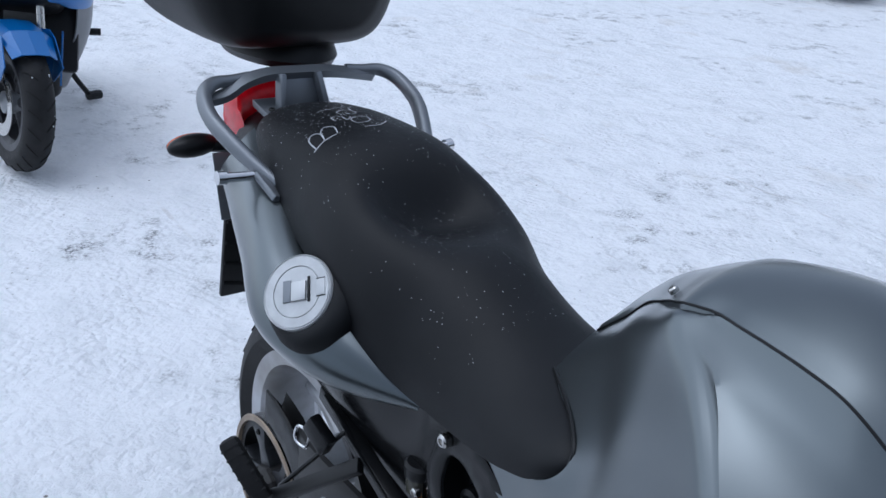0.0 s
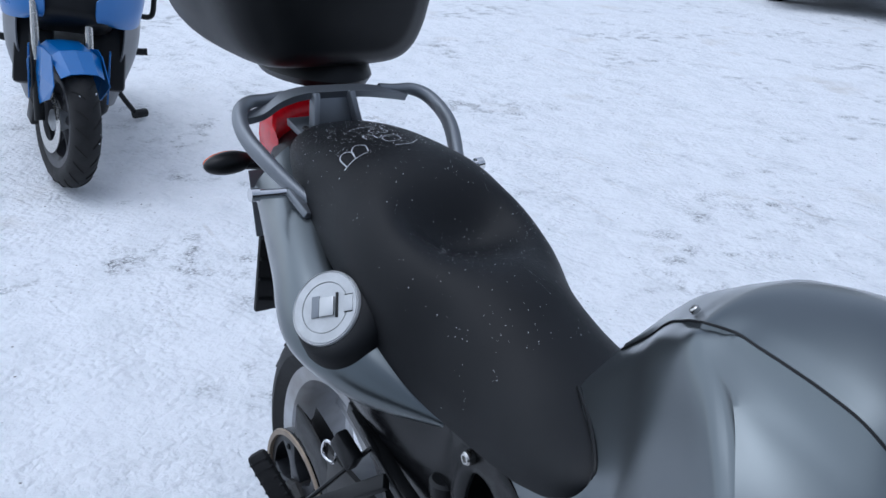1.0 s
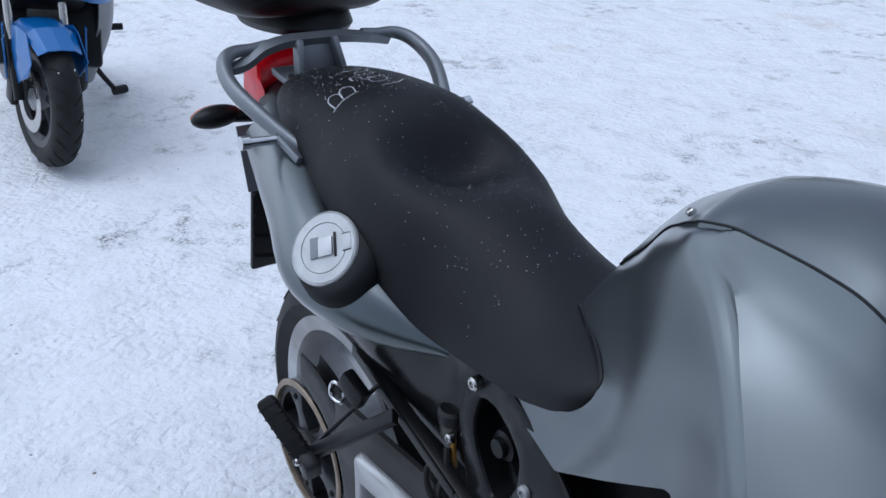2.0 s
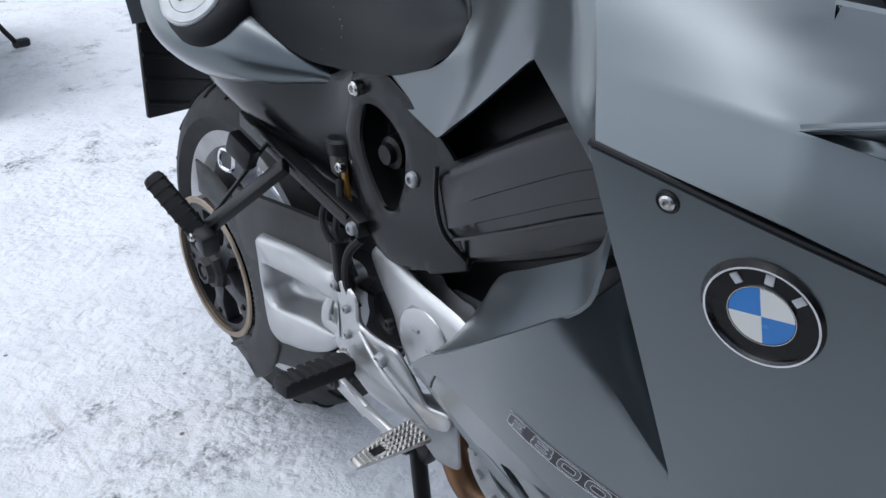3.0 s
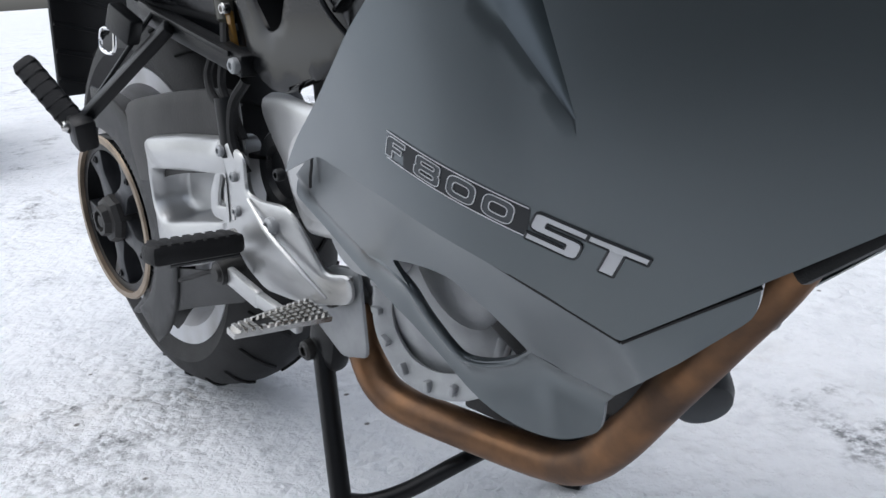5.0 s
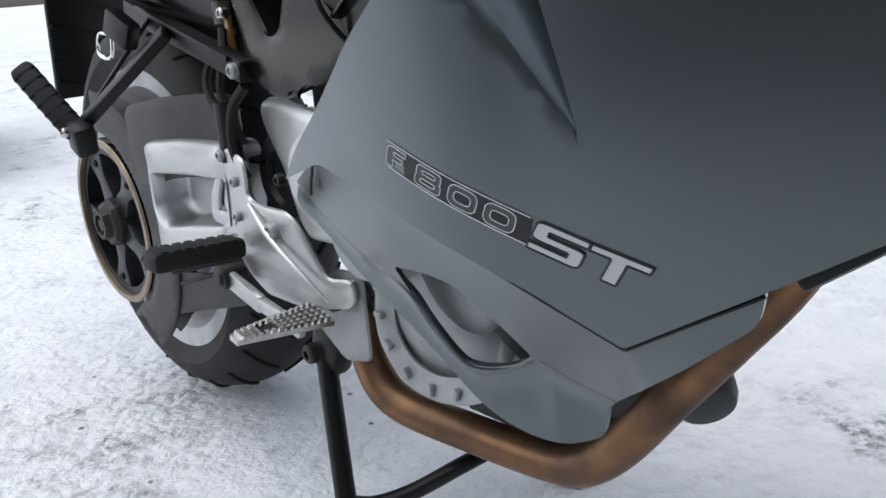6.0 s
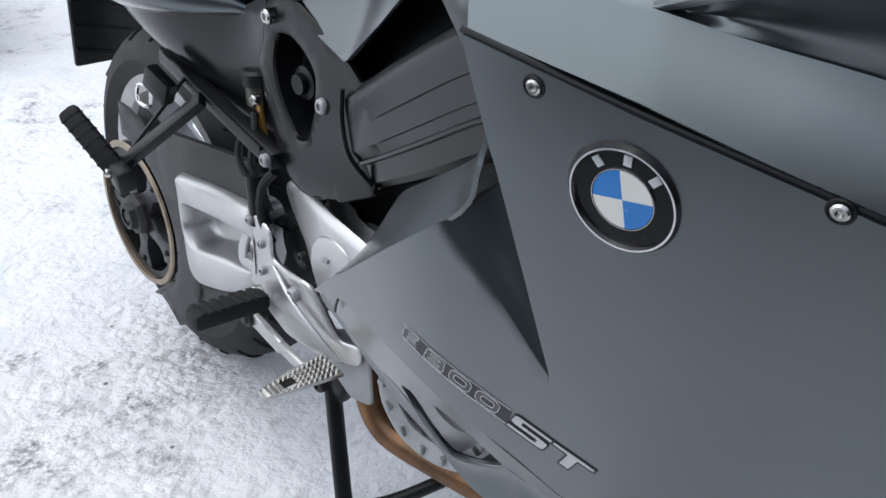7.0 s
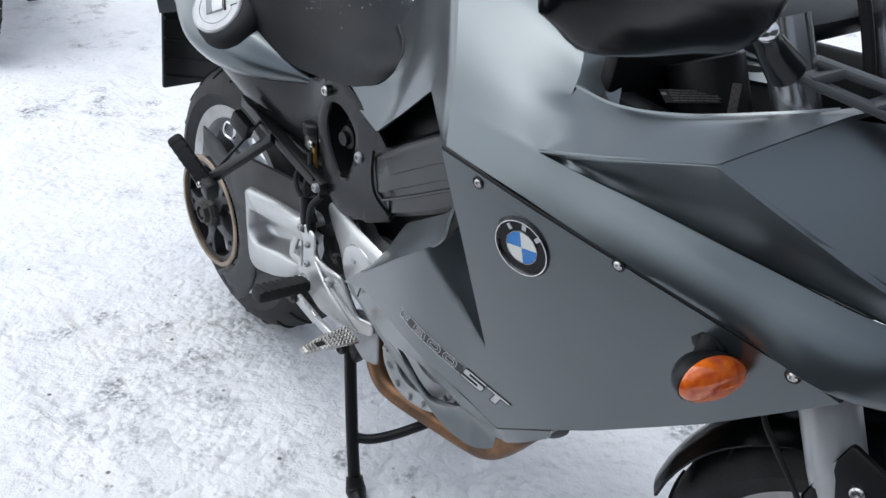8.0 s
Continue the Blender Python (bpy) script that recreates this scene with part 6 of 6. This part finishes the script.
    for k in range(4):
        part("flap_rib", bar((-0.384 - 0.011 * k, -0.03, 0.665 - 0.05 * k), (-0.392 - 0.011 * k, 0.12, 0.625 - 0.05 * k), 0.008, 0.006, up=(1, 0, 0), bevel=0.001), M_BLACK, holder)
    part("holder_arm", block((0.03, 0.10, 0.20), pose(-0.27, 0.02, 0.78, 0, -18, 0), 0.01), M_BLACK, holder)
    part("number_plate", block((0.003, 0.17, 0.13), pose(-0.368, 0.030, 0.748, 0, -16, 0), 0.001), M_RAIL, holder)


rear_end()


def top_case():
    rows = []
    for x, w, z0, z1 in ((-0.66, 0.16, 1.09, 1.30), (-0.62, 0.235, 1.055, 1.33), (-0.5, 0.262, 1.04, 1.35), (-0.35, 0.26, 1.036, 1.35), (-0.22, 0.235, 1.042, 1.33), (-0.17, 0.16, 1.08, 1.30)):
        ring = []
        for k in range(48):
            a = 2 * math.pi * k / 48
            c, s = math.cos(a), math.sin(a)
            zz = math.copysign(abs(s) ** 0.36, s)
            taper = 1 - 0.22 * max(-zz, 0) ** 1.2
            ring.append((x, 0.047 + 0.83 * w * taper * math.copysign(abs(c) ** 0.34, c), (z0 + z1) / 2 + (z1 - z0) / 2 * zz))
        rows.append(ring)
    cols = [spline([r[k] for r in rows], 28) for k in range(48)]
    bm = skin([[cols[k][i] for k in range(48)] for i in range(28)], closed=True)
    bmesh.ops.holes_fill(bm, edges=[e for e in bm.edges if e.is_boundary])
    case = tagged(part("top_case", bm, M_CASE, angle=60), "black plastic top case mounted on the rear rack", "luggage case")
    rows = [[(-0.36 + (0.15 + d) * math.cos(a), 0.066 + (0.088 + d) * math.sin(a), z - 0.03) for a in (2 * math.pi * k / 32 for k in range(32))] for z, d in ((1.03, -0.03), (1.032, 0.0), (1.045, 0.008), (1.068, 0.0), (1.09, -0.02))]
    bm = skin(rows, closed=True)
    bmesh.ops.holes_fill(bm, edges=[e for e in bm.edges if e.is_boundary])
    part("base_plate", bm, M_BLACK, case)
    return case


M_CASE = mat("fine_grained_black_plastic", (0.007, 0.0078, 0.009), 0.42, 0.0, 0.2, 10, 0.12, 900, spec=0.25)
top_case()


M_DARKRIM = mat("dark_rim_paint", (0.05, 0.05, 0.055), 0.4, 0.4, 0.3, 12)


def scooter():
    """A blue maxi scooter parked behind, its front wheel turned to its left."""
    sc = new("scooter")
    tagged(sc, "parked blue and grey maxi scooter with a snow-dusted front tyre", "scooter")
    wh = wheel("front_wheel", (0, 0, 0.285), 0.285, 0.125, 0.19, 0.0, sc, 5, 0.2, M_DARKRIM)
    wm = Matrix.Rotation(radians(20), 4, 'Z')
    wh.matrix_local = wm
    part("brake_disc", lathe([(0.085, -0.002), (0.135, -0.002), (0.135, 0.002), (0.085, 0.002)], (0, -0.07, 0.285), (0, 1, 0), 40, closed=True), M_STEEL, wh)
    rnd = random.Random(3)
    bm = bmesh.new()
    for k in range(46):
        a, y = (rnd.gauss(-1.0, 0.45), 0.048 + rnd.gauss(0, 0.006)) if k < 34 else (rnd.uniform(-1.6, 0.8), rnd.uniform(-0.05, 0.05))
        reach = 0.274 - 1.6 * max(abs(y) - 0.035, 0)
        merge(bm, ball((reach * math.cos(a), y, 0.285 + reach * math.sin(a)), (rnd.uniform(0.002, 0.007), rnd.uniform(0.002, 0.005), rnd.uniform(0.002, 0.007)), None, 6, 4))
    part("packed_snow", bm, M_SNOWGRAIN, wh)
    # mudguard: a faceted blue blade over the tyre, with a cheek that drops towards the caliper
    rows = []
    for a, w, r in ((168, 0.070, 0.325), (138, 0.098, 0.335), (104, 0.105, 0.330), (76, 0.100, 0.320), (52, 0.086, 0.308)):
        a = radians(a)
        rows.append([(r * q * math.cos(a), w * t, 0.285 + r * q * math.sin(a)) for t, q in ((-1, 0.90), (-0.62, 0.985), (0, 1.0), (0.62, 0.985), (1, 0.90))])
    part("mudguard", thicken(skin(rows), 0.004), M_BLUEPAINT, wh, "blue front mudguard", smooth=False)
    for s in (-1, 1):
        cheek = [[(0.10, s * 0.102, 0.575), (0.02, s * 0.110, 0.59), (-0.10, s * 0.105, 0.57)], [(0.17, s * 0.112, 0.47), (0.05, s * 0.122, 0.48), (-0.08, s * 0.115, 0.49)], [(0.10, s * 0.105, 0.40), (0.03, s * 0.112, 0.37), (-0.03, s * 0.11, 0.34)]]
        part("mudguard_cheek", thicken(skin([[Vector(p) for p in r] for r in cheek]), 0.004), M_BLUEPAINT, wh, smooth=False)
        leg = part("fork_leg", tube([(0.0, s * 0.108, 0.285), (-0.03, s * 0.108, 0.40), (-0.06, s * 0.108, 0.52)], 0.021, 14), M_BLACK, wh)
        part("upper_tube", tube([(-0.06, s * 0.108, 0.52), (-0.12, s * 0.108, 0.80)], 0.0165, 14), M_STEEL, leg, "bright fork tube")
        part("brake_caliper", block((0.07, 0.035, 0.10), pose(-0.09, s * 0.105, 0.30, 0, 20, 0), 0.01), M_BLACK, wh)
    part("hose", tube([(-0.08, -0.11, 0.33), (-0.03, -0.13, 0.45), (-0.1, -0.12, 0.62)], 0.006, 8), M_RUBBER, wh)
    # body: black nose, blue front shields, grey flanks and the undertray
    for s in (-1, 1):
        hl = loft([[(-0.10, s * 0.03, 0.93), (-0.13, s * 0.09, 0.95), (-0.19, s * 0.16, 1.0)], [(-0.085, s * 0.03, 0.88), (-0.11, s * 0.09, 0.89), (-0.17, s * 0.17, 0.95)]], 10, 4, 0.006)
        part("headlamp", hl, M_WHITE, sc, "clear headlamp glass")
    part("nose", block((0.28, 0.34, 0.36), pose(-0.25, 0, 0.80, 0, -22, 0), 0.06, 3), M_BLACK, sc)
    for s in (-1, 1):
        sh = loft([[(-0.02, s * 0.10, 0.78), (-0.08, s * 0.17, 0.84), (-0.2, s * 0.25, 0.92), (-0.3, s * 0.28, 1.02)],
                   [(-0.05, s * 0.10, 0.70), (-0.1, s * 0.19, 0.71), (-0.22, s * 0.28, 0.76), (-0.34, s * 0.3, 0.86)],
                   [(-0.12, s * 0.12, 0.68), (-0.15, s * 0.20, 0.66), (-0.26, s * 0.27, 0.66), (-0.38, s * 0.29, 0.72)]], 16, 10, 0.006)
        part("front_shield", sh, M_BLUEPAINT, sc, "blue front shield")
        fl = loft([[(-0.26, s * 0.22, 0.72), (-0.45, s * 0.28, 0.76), (-0.9, s * 0.29, 0.78), (-1.5, s * 0.22, 0.86)],
                   [(-0.28, s * 0.21, 0.5), (-0.46, s * 0.275, 0.5), (-0.9, s * 0.29, 0.5), (-1.45, s * 0.22, 0.6)],
                   [(-0.32, s * 0.13, 0.28), (-0.5, s * 0.19, 0.24), (-0.9, s * 0.21, 0.24), (-1.4, s * 0.16, 0.4)]], 24, 14, 0.006)
        part("flank_panel", fl, M_SCGREY, sc, "satin grey flank panel")
        part("foot_peg", tube([(-0.95, s * 0.28, 0.60), (-0.95, s * 0.36, 0.605), (-0.95, s * 0.37, 0.70)], 0.014, 10), M_BLACK, sc)
        part("lower_peg", tube([(-0.9, s * 0.25, 0.42), (-0.9, s * 0.35, 0.43)], 0.018, 10), M_BLACK, sc)
        part("inner_leg_guard", block((0.05, 0.16, 0.42), pose(-0.33, s * 0.15, 0.56, 0, -18, 0), 0.02), M_BLACK, sc)
        part("blue_strip", prism(rounded([(-0.18, 0.56), (-0.14, 0.55), (-0.2, 0.36), (-0.24, 0.30), (-0.25, 0.4)], 0.01, 3), s * 0.16 - 0.004, s * 0.16 + 0.004, 0.002), M_BLUEPAINT, sc)
    part("undertray", block((1.1, 0.34, 0.3), pose(-0.85, 0, 0.36), 0.06, 3), M_BLACK, sc)
    part("seat_base", block((0.9, 0.36, 0.3), pose(-1.15, 0, 0.80), 0.08, 3), M_BLACK, sc)
    rw = wheel("rear_wheel", (-1.58, 0, 0.285), 0.285, 0.16, 0.19, 0, sc, rim_mat=M_DARKRIM)
    part("side_stand", tube([(-0.95, 0.17, 0.27), (-1.0, 0.25, 0.15), (-1.06, 0.32, 0.055)], 0.014, 10), M_BLACK, sc)
    part("stand_plate", tube([(-1.04, 0.31, 0.058), (-1.09, 0.37, 0.060)], 0.024, 10), M_BLACK, sc)
    sc.matrix_basis = pose(-2.715, -0.01, 0.012, 0, 0, -13) @ pose(0, 0, 0, -7)


M_SCGREY = mat("satin_grey_plastic", (0.16, 0.165, 0.175), 0.42, 0.2, 0.12, 8, 0.05, 300)
scooter()


def car():
    """A parked car far behind, of which the lower front shows."""
    c = new("car")
    tagged(c, "dark parked car standing in deeper snow", "car")
    rows = []
    for x, z0, z1, w in ((0.0, 0.38, 0.75, 0.78), (0.12, 0.28, 0.95, 0.88), (0.9, 0.26, 1.0, 0.9), (1.5, 0.26, 1.45, 0.9), (2.6, 0.26, 1.5, 0.9), (3.7, 0.28, 1.42, 0.88), (4.2, 0.4, 0.95, 0.8)):
        ring = []
        for k in range(24):
            a = 2 * math.pi * k / 24
            cc, s = math.cos(a), math.sin(a)
            ring.append((-x, w * math.copysign(abs(cc) ** 0.35, cc) * (1 - 0.12 * max(s, 0)), (z0 + z1) / 2 + (z1 - z0) / 2 * math.copysign(abs(s) ** 0.4, s)))
        rows.append(ring)
    cols = [spline([r[k] for r in rows], 26) for k in range(24)]
    bm = skin([[cols[k][i] for k in range(24)] for i in range(26)], closed=True)
    bmesh.ops.holes_fill(bm, edges=[e for e in bm.edges if e.is_boundary])
    part("body", bm, M_CARPAINT, c, angle=60)
    part("bumper", block((0.12, 1.6, 0.14), pose(0.0, 0, 0.42), 0.04), M_BLACK, c)
    for x, y in ((-0.8, -0.83), (-0.8, 0.83), (-3.3, -0.83), (-3.3, 0.83)):
        w = new("wheel")
        w.parent = c
        prof = [(0.2, -0.1), (0.3, -0.11), (0.325, -0.09), (0.33, 0.0), (0.325, 0.09), (0.3, 0.11), (0.2, 0.1)]
        part("tyre", lathe(prof, (x, y, 0.33), (0, 1, 0), 48, closed=True), M_RUBBER, w)
        part("rim", lathe([(0, 0.05), (0.1, 0.06), (0.2, 0.09), (0.2, -0.09), (0.0, -0.08)], (x, y, 0.33), (0, 1 if y > 0 else -1, 0), 32), M_RIM, w)
        bm = bmesh.new()
        for k in range(40):
            a = 2 * math.pi * k / 40
            for yy in (-0.06, 0.0, 0.06):
                block((0.012, 0.05, 0.03), Matrix.Translation((x + 0.330 * math.cos(a), y + yy, 0.33 + 0.330 * math.sin(a))) @ Matrix.Rotation(-a, 4, 'Y'), 0, bm=bm)
        part("tread", bm, M_RUBBER, w, smooth=False)
    c.matrix_basis = pose(-5.5, 9.35, 0.0, 0, 0, -56)


M_CARPAINT = mat("dark_car_paint", (0.03, 0.033, 0.038), 0.25, 0.2, 0.2, 4, coat=0.5)
car()


def reflected_walls():
    """Unseen plain walls, added behind and beside the camera to darken what the paint reflects."""
    for name, size, at in (("reflection_wall_east", (0.25, 6.9, 1.9), (3.6, 2.125, 0.9)), ("reflection_wall_south", (1.3, 0.2, 0.75), (0.95, -1.3, 0.325)), ("reflection_wall_south_east", (1.875, 0.2, 1.15), (2.5375, -1.3, 0.525))):
        tagged(part(name, block(size, pose(*at), 0.02), M_UNSEEN_WALL, smooth=False), "unseen plain dark wall added to darken the paint's reflections", "wall", kind="structure")


# dark grey for the added walls out of view
M_UNSEEN_WALL = mat("unseen_wall_grey", (0.07, 0.072, 0.075), 0.9, 0.0, 0.4, 0.4)
reflected_walls()
